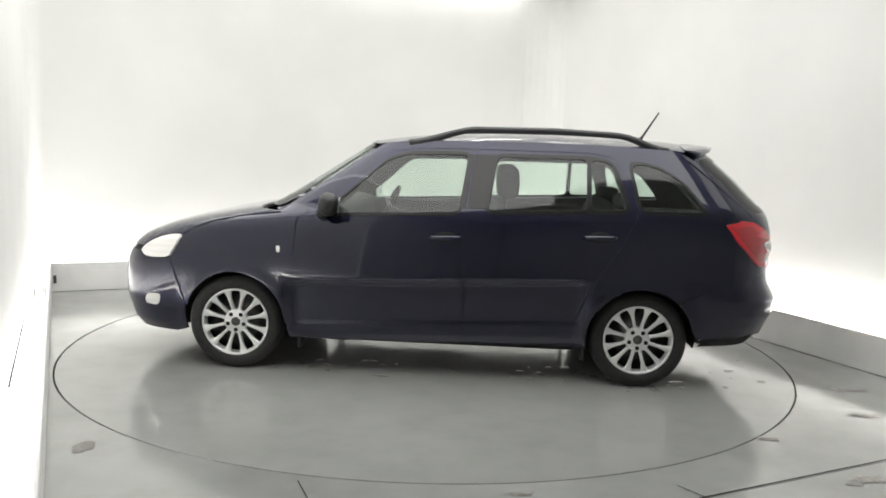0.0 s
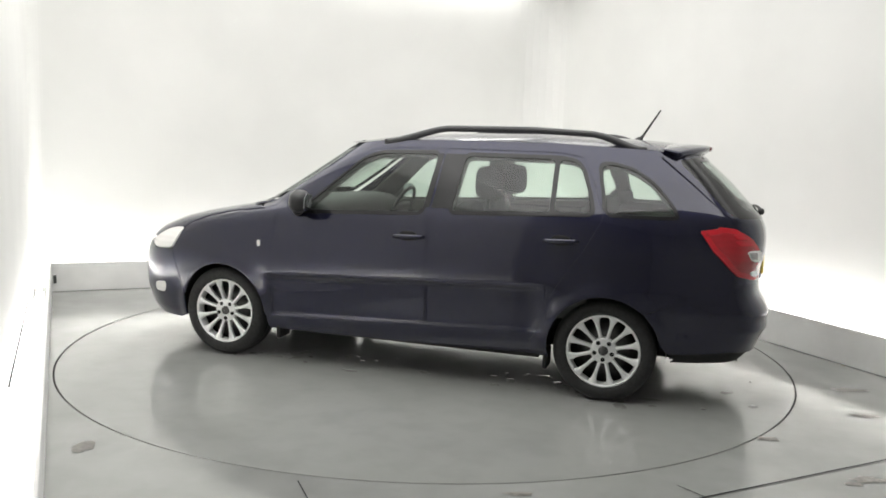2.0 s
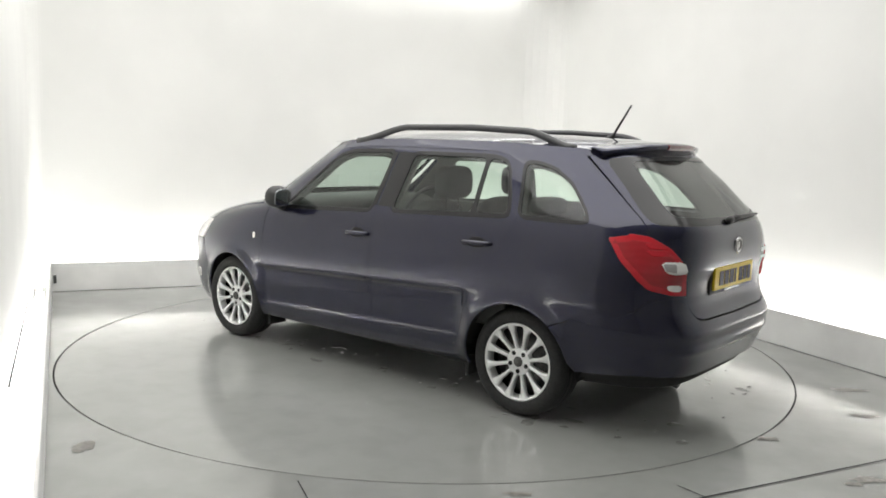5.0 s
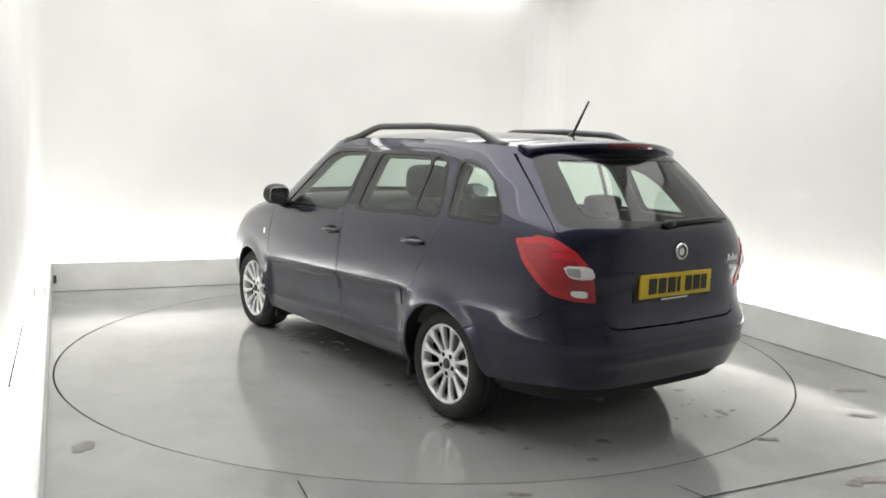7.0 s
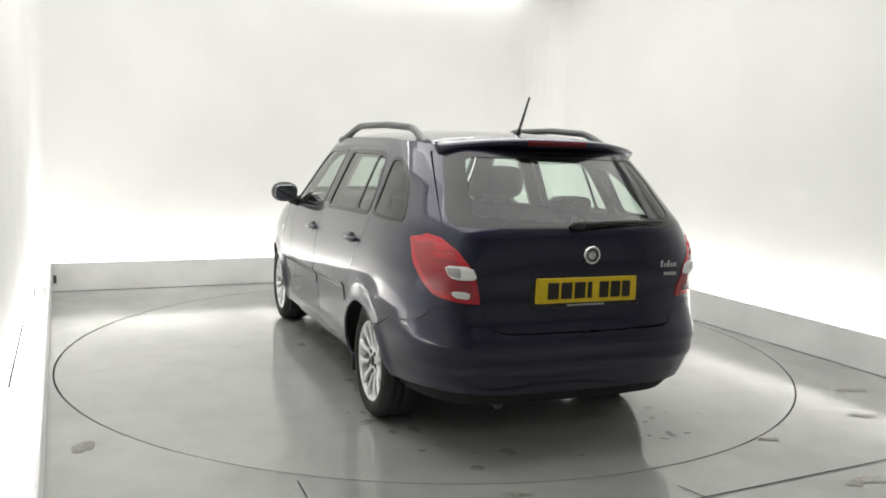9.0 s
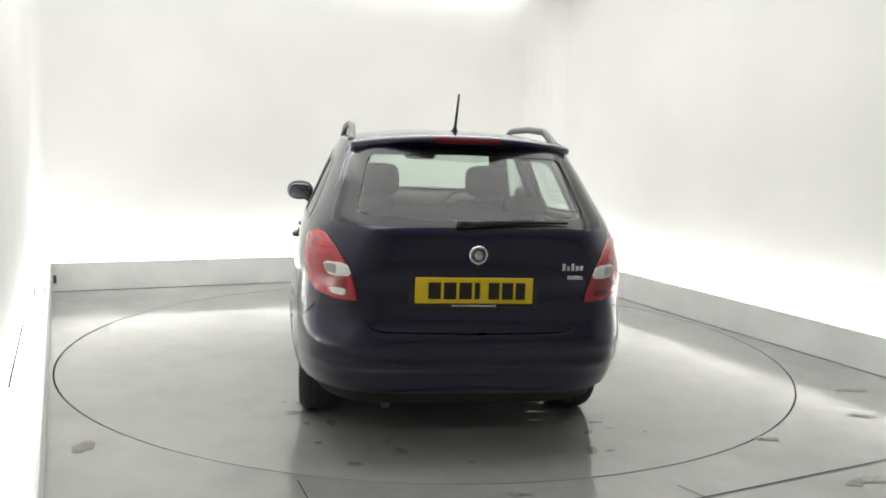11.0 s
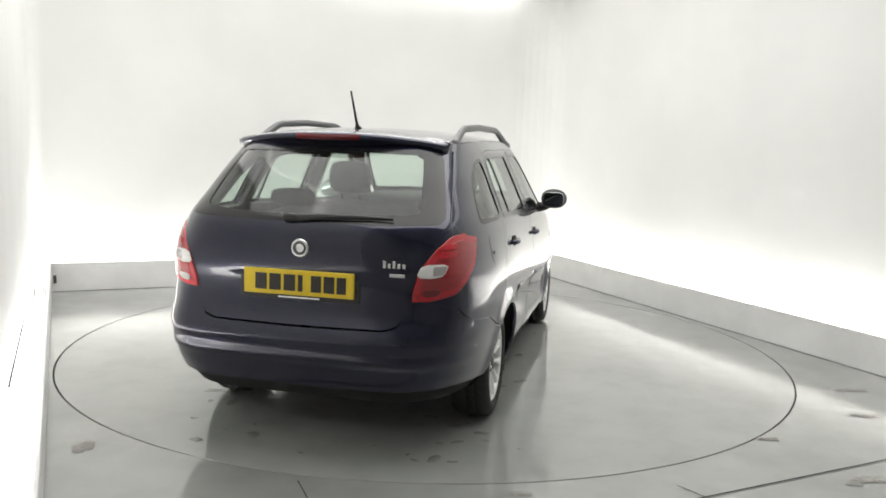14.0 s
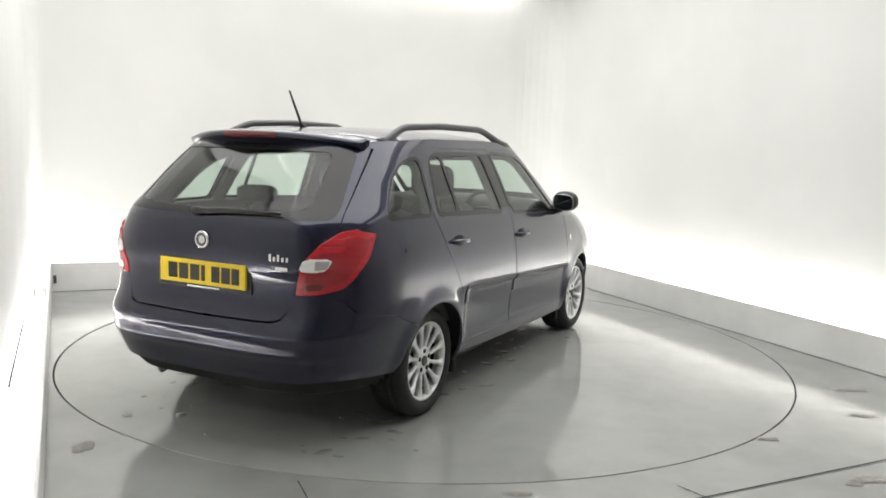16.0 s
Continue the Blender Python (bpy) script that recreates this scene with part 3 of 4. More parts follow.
S_BODY = body_side_outline()
FENDER = [(0.878, 0.33), (0.880, 0.60), (0.876, 0.955), (0.95, 0.975), (1.20, 0.942), (1.40, 0.895), (1.52, 0.848), (1.58, 0.81), (1.62, 0.73), (1.65, 0.668), (1.622, 0.60), (1.545, 0.40)] + arch_points(1.229, 17, 178)
S_FENDER = side(FENDER)
HEAD = [("s", 1.585, 0.812), ("s", 1.66, 0.808), ("s", 1.76, 0.778), ("s", 1.85, 0.728), ("s", 1.88, 0.690), ("s", 1.83, 0.662), ("s", 1.665, 0.672), ("s", 1.63, 0.735)]
BONNET = [("s", 0.955, 0.985), ("s", 1.20, 0.950), ("s", 1.40, 0.903), ("s", 1.52, 0.856), ("s", 1.585, 0.820), ("s", 1.67, 0.816), ("s", 1.77, 0.786), ("s", 1.86, 0.736), ("f", 0.42, 0.712), ("f", 0.0, 0.710), ("f", 0.0, 1.002), ("f", 0.3, 0.998)]
NOSE_BUMPER = [("f", 0.0, 0.690), ("f", 0.42, 0.690), ("s", 1.882, 0.695), ("s", 1.888, 0.684), ("s", 1.835, 0.654), ("s", 1.66, 0.662), ("s", 1.63, 0.60), ("s", 1.552, 0.40), ("s", 1.54, 0.23), ("s", 1.62, 0.20), ("f", 0.0, 0.185)]
SCREEN = [("s", 0.985, 1.008), ("s", 0.40, 1.402), ("f", 0.40, 1.425), ("f", 0.0, 1.43), ("f", 0.0, 1.02), ("f", 0.4, 1.015)]
TAIL_BUMPER = ([("s", x, z) for x, z in arch_points(-1.229, 168, 133, 8)] + [("s", -1.62, 0.606), ("s", -1.80, 0.626), ("r", 0.727, 0.651), ("r", 0.697, 0.696), ("r", 0.60, 0.718), ("r", 0.499, 0.721), ("r", 0.490, 0.66),
               ("r", 0.455, 0.612), ("r", 0.40, 0.598), ("r", 0.0, 0.592), ("r", 0.0, 0.316), ("r", 0.45, 0.320), ("s", -1.90, 0.334), ("s", -1.66, 0.315), ("s", -1.58, 0.312)])
GATE = [("r", 0.0, 1.425), ("r", 0.45, 1.415), ("r", 0.551, 1.385), ("r", 0.630, 1.10), ("r", 0.645, 1.035), ("r", 0.596, 0.97), ("r", 0.557, 0.905), ("r", 0.531, 0.86), ("r", 0.509, 0.78), ("r", 0.503, 0.726), ("r", 0.486, 0.663),
        ("r", 0.451, 0.622), ("r", 0.397, 0.609), ("r", 0.0, 0.603)]
GATE_GLASS = [("r", 0.0, 1.392), ("r", 0.44, 1.386), ("r", 0.516, 1.374), ("r", 0.538, 1.345), ("r", 0.612, 1.12), ("r", 0.618, 1.082), ("r", 0.60, 1.066), ("r", 0.30, 1.060), ("r", 0.0, 1.058)]


def strip_outline(x0, x1):
    def top(x):
        return 0.582 - 0.040 * (x - 0.85)
    return side([(x0, top(x0)), (x1, top(x1)), (x1, top(x1) - 0.105), (x0, top(x0) - 0.105)], 0.012)


# ---- the car ----
car = tagged(new("estate_car"), "dark navy estate car with silver alloy wheels on the turntable", "car")

for w in "lr":
    panel("side_panel", M_PAINT, car, S_BODY, [S_DOOR_F, S_DOOR_R, grown(S_WINS["quarter"], 0.014), S_LAMP], w, "navy painted body side with pillars and sill")
    panel("front_wing", M_PAINT, car, S_FENDER, (), w, "navy painted front wing over the wheel")
    # doors
    for name, outline, wins, strip in (("front_door", S_DOOR_F, ("front",), (0.835, -0.150)), ("rear_door", S_DOOR_R, ("rear", "light"), (-0.195, -0.890))):
        if name == "rear_door":
            hole = side([REAR_WINDOW[0], REAR_WINDOW[1], (-0.90, 1.354), *REAR_LIGHT[2:]], 0.035)
        else:
            hole = S_WINS["front"]
        d = panel(name, M_PAINT, car, grown(outline, -0.0045), [grown(hole, 0.014)], w, "closed navy painted door with tinted window")
        panel("window_seal", M_TRIM, d, grown(hole, 0.022), [S_WINS[k] for k in wins], w, "black window surround", lift=0.0022, rim=0.004)
        for k in wins:
            panel("window_glass", M_GLASS, d, grown(S_WINS[k], 0.003), (), w, "clear green-tinted side window", lift=-0.003, rim=0)
        panel("rubbing_strip", M_PAINT, d, strip_outline(*strip), (), w, "body-coloured rubbing strip", lift=0.007, rim=0.008, step=0.02)
        if name == "front_door":
            panel("pillar_cover", M_TRIM, d, side([(-0.132, 1.045), (-0.178, 1.362), (-0.203, 1.362), (-0.163, 1.045)]), (), w, "black pillar cover", lift=0.003, rim=0.004)
        else:
            panel("pillar_cover", M_TRIM, d, side([(-0.180, 1.045), (-0.216, 1.362), (-0.342, 1.362), (-0.297, 1.045)]), (), w, "black pillar cover", lift=0.003, rim=0.004)
    q = panel("quarter_glass", M_GLASS, car, grown(S_WINS["quarter"], 0.003), (), w, "curved rear side window", lift=-0.003, rim=0)
    panel("glass_seal", M_TRIM, q, grown(S_WINS["quarter"], 0.018), [S_WINS["quarter"]], w, "black window seal", lift=0.002, rim=0.004)
    # tail lamp: red body with clear fields
    lamp = panel("tail_lamp", M_RED, car, grown(S_LAMP, -0.004), (), w, "bright red tail lamp wrapping the corner", lift=0.006, rim=0.02, step=0.02)
    panel("lamp_core", M_CORE, lamp, grown(S_LAMP, -0.032), (), w, "darker red lamp centre", lift=0.0085, rim=0.004, step=0.02)
    panel("reversing_lens", M_CLEAR, lamp, softened([("r", 0.557, 0.897), ("r", 0.535, 0.845), ("r", 0.60, 0.840), ("r", 0.640, 0.850), ("r", 0.655, 0.897)], 1), (), w, "clear reversing lamp lens", lift=0.0115, rim=0.004, step=0.02)
    panel("lens_shade", M_LAMPGREY, lamp, softened([("r", 0.600, 0.888), ("r", 0.600, 0.850), ("r", 0.640, 0.857), ("r", 0.648, 0.888)], 1, 0.1), (), w, "greyer part of the clear lens", lift=0.0135, rim=0.002, step=0.02)
    for z0, z1 in ((0.925, 0.948), (0.958, 0.980)):
        panel("lamp_rib", M_RED, lamp, softened([("r", 0.612, z0), ("r", 0.628, z1), ("s", -1.90 + 0.35 * (z1 - 0.9), z1), ("s", -1.92 + 0.35 * (z0 - 0.9), z0)], 1, 0.1), (), w, "bright red lens rib", lift=0.011, rim=0.003, step=0.02)
    panel("lower_lens", M_CLEAR if w == "l" else M_DEEPRED, lamp, softened([("r", 0.560, 0.785), ("r", 0.560, 0.754), ("r", 0.620, 0.762), ("r", 0.630, 0.788)], 1), (), w, "small lower lamp lens", lift=0.0115, rim=0.004, step=0.02)
    hl = panel("headlamp", M_CLEAR, car, softened(HEAD, 1), (), w, "pale swept-back headlamp", lift=0.003, rim=0.02, step=0.02)
    panel("fog_lamp", M_CLEAR, car, side([(1.72, 0.435), (1.83, 0.425), (1.84, 0.365), (1.74, 0.360)], 0.03), (), w, "round fog lamp in the front bumper", lift=0.005, rim=0.01, step=0.02)
    panel("wing_badge", M_CLEAR, car, side([(0.965, 0.778), (0.945, 0.778), (0.943, 0.742), (0.962, 0.742)], 0.008), (), w, "small pale side marker", lift=0.004, rim=0.006, step=0.02)

panel("bonnet", M_WET, car, mixed(BONNET), (), "b", "closed navy bonnet")
panel("front_bumper", M_PAINT, car, mixed(NOSE_BUMPER), (), "b", "navy front bumper")
panel("windscreen", M_GLASS, car, mixed(SCREEN), (), "b", "raked windscreen", lift=0.001, rim=0)
# black edge trim that also paints in the pillar's dark reflection
screen_inner = [(-SG, z) if g < -SG + 0.06 else (g, z) for g, z in grown(mixed(SCREEN), -0.05)]
panel("screen_dark_edge", M_TRIM, car, mixed(SCREEN), [screen_inner], "b", "black windscreen edge trim, also standing in for the pillar's dark reflection", lift=0.003, rim=0)
panel("rear_bumper", M_PAINT, car, mixed(TAIL_BUMPER), (), "b", "deep navy rear bumper with a crease", rim=0.03)
gate = panel("tailgate", M_PAINT, car, mixed(GATE), [mixed(GATE_GLASS)], "b", "closed navy tailgate", rim=0.02)
panel("rear_glass", M_GLASS, gate, mixed(GATE_GLASS), (), "b", "tinted rear window", lift=-0.002, rim=0)
gate_inner = mixed([("r", 0.0, 1.372), ("r", 0.43, 1.365), ("r", 0.458, 1.35), ("r", 0.468, 1.325), ("r", 0.512, 1.15), ("r", 0.513, 1.125), ("r", 0.495, 1.108), ("r", 0.30, 1.094), ("r", 0.0, 1.090)])
panel("glass_border", M_TRIM, gate, mixed(GATE_GLASS), [gate_inner], "b", "black printed glass border", lift=0.0008, rim=0)


# roof
def roof_edge(x):
    return float(np.interp(-x, [-0.375, -0.20, 0.20, 0.90, 1.40, 1.68], [1.412, 1.432, 1.445, 1.445, 1.425, 1.400]))


def roof_top(x):
    return float(np.interp(-x, [-0.45, -0.35, -0.2, 0.0, 0.3, 0.7, 1.1, 1.4, 1.72], [1.430, 1.448, 1.468, 1.485, 1.498, 1.502, 1.495, 1.482, 1.452]))


def roof_mesh(drop):
    bm = bmesh.new()
    rows = []
    for i in range(61):
        x = 0.44 - 2.02 * i / 60
        ze = roof_edge(x)
        ye = float(skin(girth("s", min(x, 0.36), ze), ze)[1]) + 0.002
        row = []
        for j in range(-14, 15):
            f = j / 14
            sharp = 1 - abs(f) ** 2.6
            row.append(bm.verts.new((x, ye * f, ze + (roof_top(x) - ze) * sharp - drop)))
        rows.append(row)
    for a, b in zip(rows, rows[1:]):
        for k in range(28):
            bm.faces.new((a[k], a[k + 1], b[k + 1], b[k]))
    bmesh.ops.recalc_face_normals(bm, faces=bm.faces[:])
    return bm


part("roof", roof_mesh(0.0), M_WET, car, "navy roof skin beaded with water", True)
part("headlining", roof_mesh(0.035), M_LINING, car, "pale cloth headlining", True)


# spoiler over the rear window
def spoiler():
    bm = bmesh.new()
    rows = []
    for j in range(-20, 21):
        f = j / 20
        y, k = 0.540 * f, abs(f)
        back = -1.735 + 0.17 * k ** 2.4
        dz = -0.040 * k ** 2.4
        root = -1.50 + 0.02 * k
        sec = [(root, 1.470 + dz), (back + 0.10, 1.468 + dz), (back + 0.03, 1.462 + dz), (back, 1.450 + dz), (back + 0.006, 1.432 + dz), (back + 0.035, 1.412 + dz),
               (back + 0.06, 1.385 + dz * 0.7), (back + 0.10, 1.400 + dz)]
        rows.append([bm.verts.new((x, y, z)) for x, z in sec])
    n = len(rows[0])
    for a, b in zip(rows, rows[1:]):
        for i in range(n):
            bm.faces.new((a[i], b[i], b[(i + 1) % n], a[(i + 1) % n]))
    bm.faces.new(rows[0])
    bm.faces.new(rows[-1][::-1])
    bmesh.ops.recalc_face_normals(bm, faces=bm.faces[:])
    return bm


sp = part("spoiler", spoiler(), M_PAINT, gate, "navy roof spoiler above the rear window", True)
bm = bmesh.new()
rows = []
for j in range(-8, 9):
    f = j / 8
    y = 0.16 * f
    back = -1.735 + 0.17 * abs(y / 0.54) ** 2.4
    rows.append([bm.verts.new(p) for p in ((back - 0.003, y, 1.452), (back - 0.004, y, 1.440), (back + 0.004, y, 1.426), (back + 0.03, y, 1.43), (back + 0.03, y, 1.452))])
for a, b in zip(rows, rows[1:]):
    for i in range(5):
        bm.faces.new((a[i], b[i], b[(i + 1) % 5], a[(i + 1) % 5]))
bm.faces.new(rows[0])
bm.faces.new(rows[-1])
bmesh.ops.recalc_face_normals(bm, faces=bm.faces[:])
part("brake_lamp", bm, M_DEEPRED, gate, "dark red high brake lamp")


# roof rails
def rail(sgn):
    bm = bmesh.new()
    pts, rad = [], []
    for i in range(33):
        f = i / 32
        x = 0.20 - 1.58 * f
        rise = min(1.0, f / 0.26, (1 - f) / 0.20)
        rise = rise * rise * (3 - 2 * rise)
        base = float(np.interp(-x, [-0.2, 0.2, 0.7, 1.2, 1.4], [1.425, 1.450, 1.455, 1.435, 1.420]))
        y = 0.562 - 0.030 * f - 0.012 * rise
        pts.append((x, sgn * y, base - 0.006 + 0.070 * rise))
        rad.append(0.024 - 0.005 * rise)
    tube(bm, pts, rad, 12, 0.9)
    bmesh.ops.recalc_face_normals(bm, faces=bm.faces[:])
    return bm


for s in (1, -1):
    part("roof_rail", rail(s), M_RAIL, car, "dark grey arched roof rail", True)

# aerial
bm = bmesh.new()
tube(bm, [(-1.275, 0, 1.468), (-1.29, 0, 1.485), (-1.305, 0, 1.500), (-1.318, 0, 1.520)], [0.028, 0.020, 0.011, 0.006], 12)
aer = part("aerial", bm, M_BLACK, car, "black raked roof aerial", True)
bm = bmesh.new()
tube(bm, [(-1.315, 0, 1.515), (-1.411, 0, 1.672)], [0.0075, 0.0050], 8)
part("mast", bm, M_BLACK, aer, "", True)


# door mirrors
def mirror(sgn):
    bm = bmesh.new()
    m = Matrix.Translation((0.640, sgn * 0.858, 1.045)) @ Euler((0, radians(-6), sgn * radians(10))).to_matrix().to_4x4()
    blob(bm, (0.060, 0.095, 0.070), m, 2.35)
    house = part("door_mirror", bm, M_BLACK, car, "dark folding door mirror housing", True)
    bm = bmesh.new()
    tube(bm, [(0.70, sgn * 0.735, 0.975), (0.69, sgn * 0.79, 0.985), (0.675, sgn * 0.835, 1.010)], [0.040, 0.034, 0.026], 10)
    part("mirror_foot", bm, M_BLACK, house, "", True)
    bm = bmesh.new()
    blob(bm, (0.004, 0.078, 0.053), Matrix.Translation((0.5785, sgn * 0.863, 1.043)) @ Euler((0, radians(-6), sgn * radians(10))).to_matrix().to_4x4(), 3.5)
    part("mirror_glass", bm, M_MIRROR, house, "silvered mirror glass", True)


for s in (1, -1):
    mirror(s)


# handles: a bar over a near-black blob that paints the cup's shade
def handle(sgn, x, z):
    y = float(skin(girth("s", x, z), z)[1])
    bm = bmesh.new()
    blob(bm, (0.058, 0.007, 0.034), Matrix.Translation((x, sgn * (y - 0.001), z)), 2.4, 20, 10)
    cup = part("handle_cup_shade", bm, M_SHADE, car, "near-black blob painting the shaded recess behind the handle", True)
    bm = bmesh.new()
    tube(bm, [(x + 0.095, sgn * (y + 0.002), z - 0.002), (x + 0.075, sgn * (y + 0.018), z), (x, sgn * (y + 0.024), z + 0.002), (x - 0.075, sgn * (y + 0.018), z + 0.004), (x - 0.095, sgn * (y + 0.002), z + 0.004)],
         [0.010, 0.013, 0.014, 0.013, 0.010], 10)
    part("door_handle", bm, M_PAINT, cup, "navy pull handle", True)


for s in (1, -1):
    handle(s, -0.055, 0.868)
    handle(s, -0.965, 0.902)


# wheels
def make_wheel(x, sgn):
    m = Matrix.Translation((x, sgn * 0.770, HUB_Z)) @ Euler((-sgn * math.pi / 2, 0, 0)).to_matrix().to_4x4()
    # local z of the lathe points outwards
    bm = bmesh.new()
    lathe(bm, [(0.001, -0.070), (0.14, -0.070), (0.14, -0.085), (0.196, -0.100), (0.196, -0.19), (0.06, -0.20)], 48, m)
    wheel = part("wheel", bm, M_STEEL, car, "road wheel with silver multi-spoke alloy rim", True)
    bm = bmesh.new()
    lathe(bm, [(0.205, -0.012), (0.213, 0.002), (0.228, 0.009), (0.250, 0.010), (0.268, 0.003), (0.281, -0.012), (0.2895, -0.030), (0.291, -0.050), (0.2905, -0.056), (0.287, -0.058), (0.2905, -0.060),
               (0.291, -0.098), (0.287, -0.100), (0.291, -0.104), (0.290, -0.16), (0.281, -0.185), (0.25, -0.200), (0.205, -0.19)], 64, m)
    part("tyre", bm, M_RUBBER, wheel, "black low-profile tyre", True)
    bm = bmesh.new()
    lathe(bm, [(0.190, -0.060), (0.193, -0.014), (0.198, -0.004), (0.205, -0.001), (0.2095, -0.004), (0.2095, -0.016)], 64, m)
    rim = part("rim", bm, M_ALLOY, wheel, "bright silver rim edge", True)
    for k in range(12):
        bm = bmesh.new()
        rows = []
        for r, half, h in ((0.030, 0.012, -0.024), (0.072, 0.0110, -0.022), (0.100, 0.0098, -0.017), (0.130, 0.0105, -0.012), (0.160, 0.0135, -0.008), (0.182, 0.021, -0.006), (0.197, 0.032, -0.005)):
            rows.append([bm.verts.new((r, -half, h - 0.006)), bm.verts.new((r, -half * 0.55, h)), bm.verts.new((r, half * 0.55, h)), bm.verts.new((r, half, h - 0.006)), bm.verts.new((r, half * 0.8, h - 0.032)), bm.verts.new((r, -half * 0.8, h - 0.032))])
        for a, b in zip(rows, rows[1:]):
            for i in range(6):
                bm.faces.new((a[i], b[i], b[(i + 1) % 6], a[(i + 1) % 6]))
        bmesh.ops.recalc_face_normals(bm, faces=bm.faces[:])
        bmesh.ops.transform(bm, matrix=m @ Matrix.Rotation(2 * math.pi * (k + 0.5) / 12, 4, "Z"), verts=bm.verts[:])
        part("spoke", bm, M_ALLOY, wheel, "", True)
    bm = bmesh.new()
    lathe(bm, [(0.001, -0.019), (0.066, -0.019), (0.074, -0.023), (0.076, -0.05)], 40, m)
    part("hub", bm, M_ALLOY, wheel, "", True)
    bm = bmesh.new()
    lathe(bm, [(0.001, -0.011), (0.022, -0.011), (0.027, -0.014), (0.028, -0.022)], 28, m)
    part("hub_cap", bm, M_STEEL, wheel, "grey centre cap", True)
    for k in range(5):
        bm = bmesh.new()
        a = 2 * math.pi * k / 5 + math.pi / 2
        lathe(bm, [(0.001, -0.0150), (0.0100, -0.0150), (0.0125, -0.0175), (0.0125, -0.025)], 14, m @ Matrix.Translation((0.052 * math.cos(a), 0.052 * math.sin(a), 0)))
        part("wheel_bolt", bm, M_SHADE, wheel, "dark recessed wheel bolt", True)


for x in HUBS:
    for s in (1, -1):
        make_wheel(x, s)


# wheel-arch liners, inner shell and floor pan
def liner(x, sgn):
    bm = bmesh.new()
    n = 28
    rows = []
    ring = [(x + 0.340 * math.cos(math.pi * (k / n * 1.09 - 0.045)), HUB_Z + 0.340 * math.sin(math.pi * (k / n * 1.09 - 0.045))) for k in range(n + 1)]
    rows.append([bm.verts.new((px, sgn * (float(skin(girth("s", px, pz), pz)[1]) - 0.020), pz)) for px, pz in ring])
    rows.append([bm.verts.new((px, sgn * 0.45, pz)) for px, pz in ring])
    for k in range(n):
        bm.faces.new((rows[0][k], rows[0][k + 1], rows[1][k + 1], rows[1][k]))
    bm.faces.new(rows[1])
    return bm


for x in HUBS:
    for s in (1, -1):
        part("arch_liner", liner(x, s), M_SHADE, car, "black wheel arch liner")


def shell():
    gs, zs = np.linspace(-1, 1, 161), np.linspace(0.24, 1.0, 34)
    g, z = np.meshgrid(gs, zs)
    co = skin(g, z) - skin_normal(g, z) * 0.022
    bm = bmesh.new()
    for m in (1, -1):
        grid = [[bm.verts.new((p[0], m * p[1], p[2])) for p in row] for row in co]
        for a, b in zip(grid, grid[1:]):
            for i in range(len(a) - 1):
                c = (a[i].co + b[i + 1].co) / 2
                if any(math.hypot(c.x - h, c.z - HUB_Z) < 0.37 and abs(c.y) > 0.4 for h in HUBS):
                    continue
                bm.faces.new((a[i], a[i + 1], b[i + 1], b[i]))
    return bm


part("inner_shell", shell(), M_SHADE, car, "black inner body shell")
bm = boxed(-1.68, 1.80, -0.43, 0.43, 0.21, 0.31, 0.02)
part("floor_pan", bm, M_SHADE, car, "black underbody")
bm = boxed(-0.86, 0.86, -0.715, 0.715, 0.195, 0.33, 0.02)
part("floor_pan", bm, M_SHADE, car, "black underbody")
for bx in (0.62, -1.0):
    part("underbody_beam", boxed(bx - 0.08, bx + 0.08, -0.55, 0.55, 0.15, 0.24, 0.02), M_SHADE, car, "dark suspension beam")
for s in (1, -1):
    for x in (-0.90, 0.83):
        part("sill_flap", boxed(x - 0.012, x + 0.012, s * 0.70 - 0.07, s * 0.70 + 0.07, 0.150, 0.26, 0.006), M_SHADE, car, "small black flap at the sill end")
bm = bmesh.new()
tube(bm, [(-1.7, 0.36, 0.27), (-1.88, 0.37, 0.265), (-1.96, 0.375, 0.245)], 0.024, 14)
part("exhaust_tip", bm, M_STEEL, car, "short dull steel exhaust tip", True)

# inner pillar trim behind the glass
trim_top = side([(0.88, 1.00), (0.38, 1.395), (0.20, 1.418), (-0.20, 1.43), (-0.90, 1.43), (-1.40, 1.41), (-1.62, 1.38), (-1.76, 1.20), (-1.86, 1.0)])
for w in "lr":
    panel("pillar_trim", M_INSIDE, car, trim_top, [S_WINS["front"], side([REAR_WINDOW[0], REAR_WINDOW[1], (-0.90, 1.354), *REAR_LIGHT[2:]], 0.035), S_WINS["quarter"]], w, "grey inner pillar trim", lift=-0.035, rim=0.02)


# ---- cabin ----
def seat(x, y, width, name, back_h, lean, mats=M_SEAT):
    bm = bmesh.new()
    blob(bm, (0.26, width / 2, 0.085), Matrix.Translation((x + 0.22, y, 0.56)), 3.5)
    st = part(name, bm, mats, car, "dark grey cloth car seat", True)
    bm = bmesh.new()
    blob(bm, (0.065, width / 2, back_h / 2), Matrix.Translation((x - 0.10, y, 0.58 + back_h / 2)) @ Euler((0, radians(lean), 0)).to_matrix().to_4x4(), 3.6)
    part("backrest", bm, mats, st, "", True)
    return st


def headrest(x, y, z, parent, w=0.125, h=0.095):
    bm = bmesh.new()
    blob(bm, (0.075, w, h), Matrix.Translation((x, y, z)), 3.4)
    hr = part("headrest", bm, M_SEAT, parent, "", True)
    for s in (-1, 1):
        bm = bmesh.new()
        tube(bm, [(x, y + s * 0.06, z - 0.06), (x + 0.01, y + s * 0.06, z - 0.17)], 0.006, 8)
        part("headrest_post", bm, M_STEEL, hr, "", True)


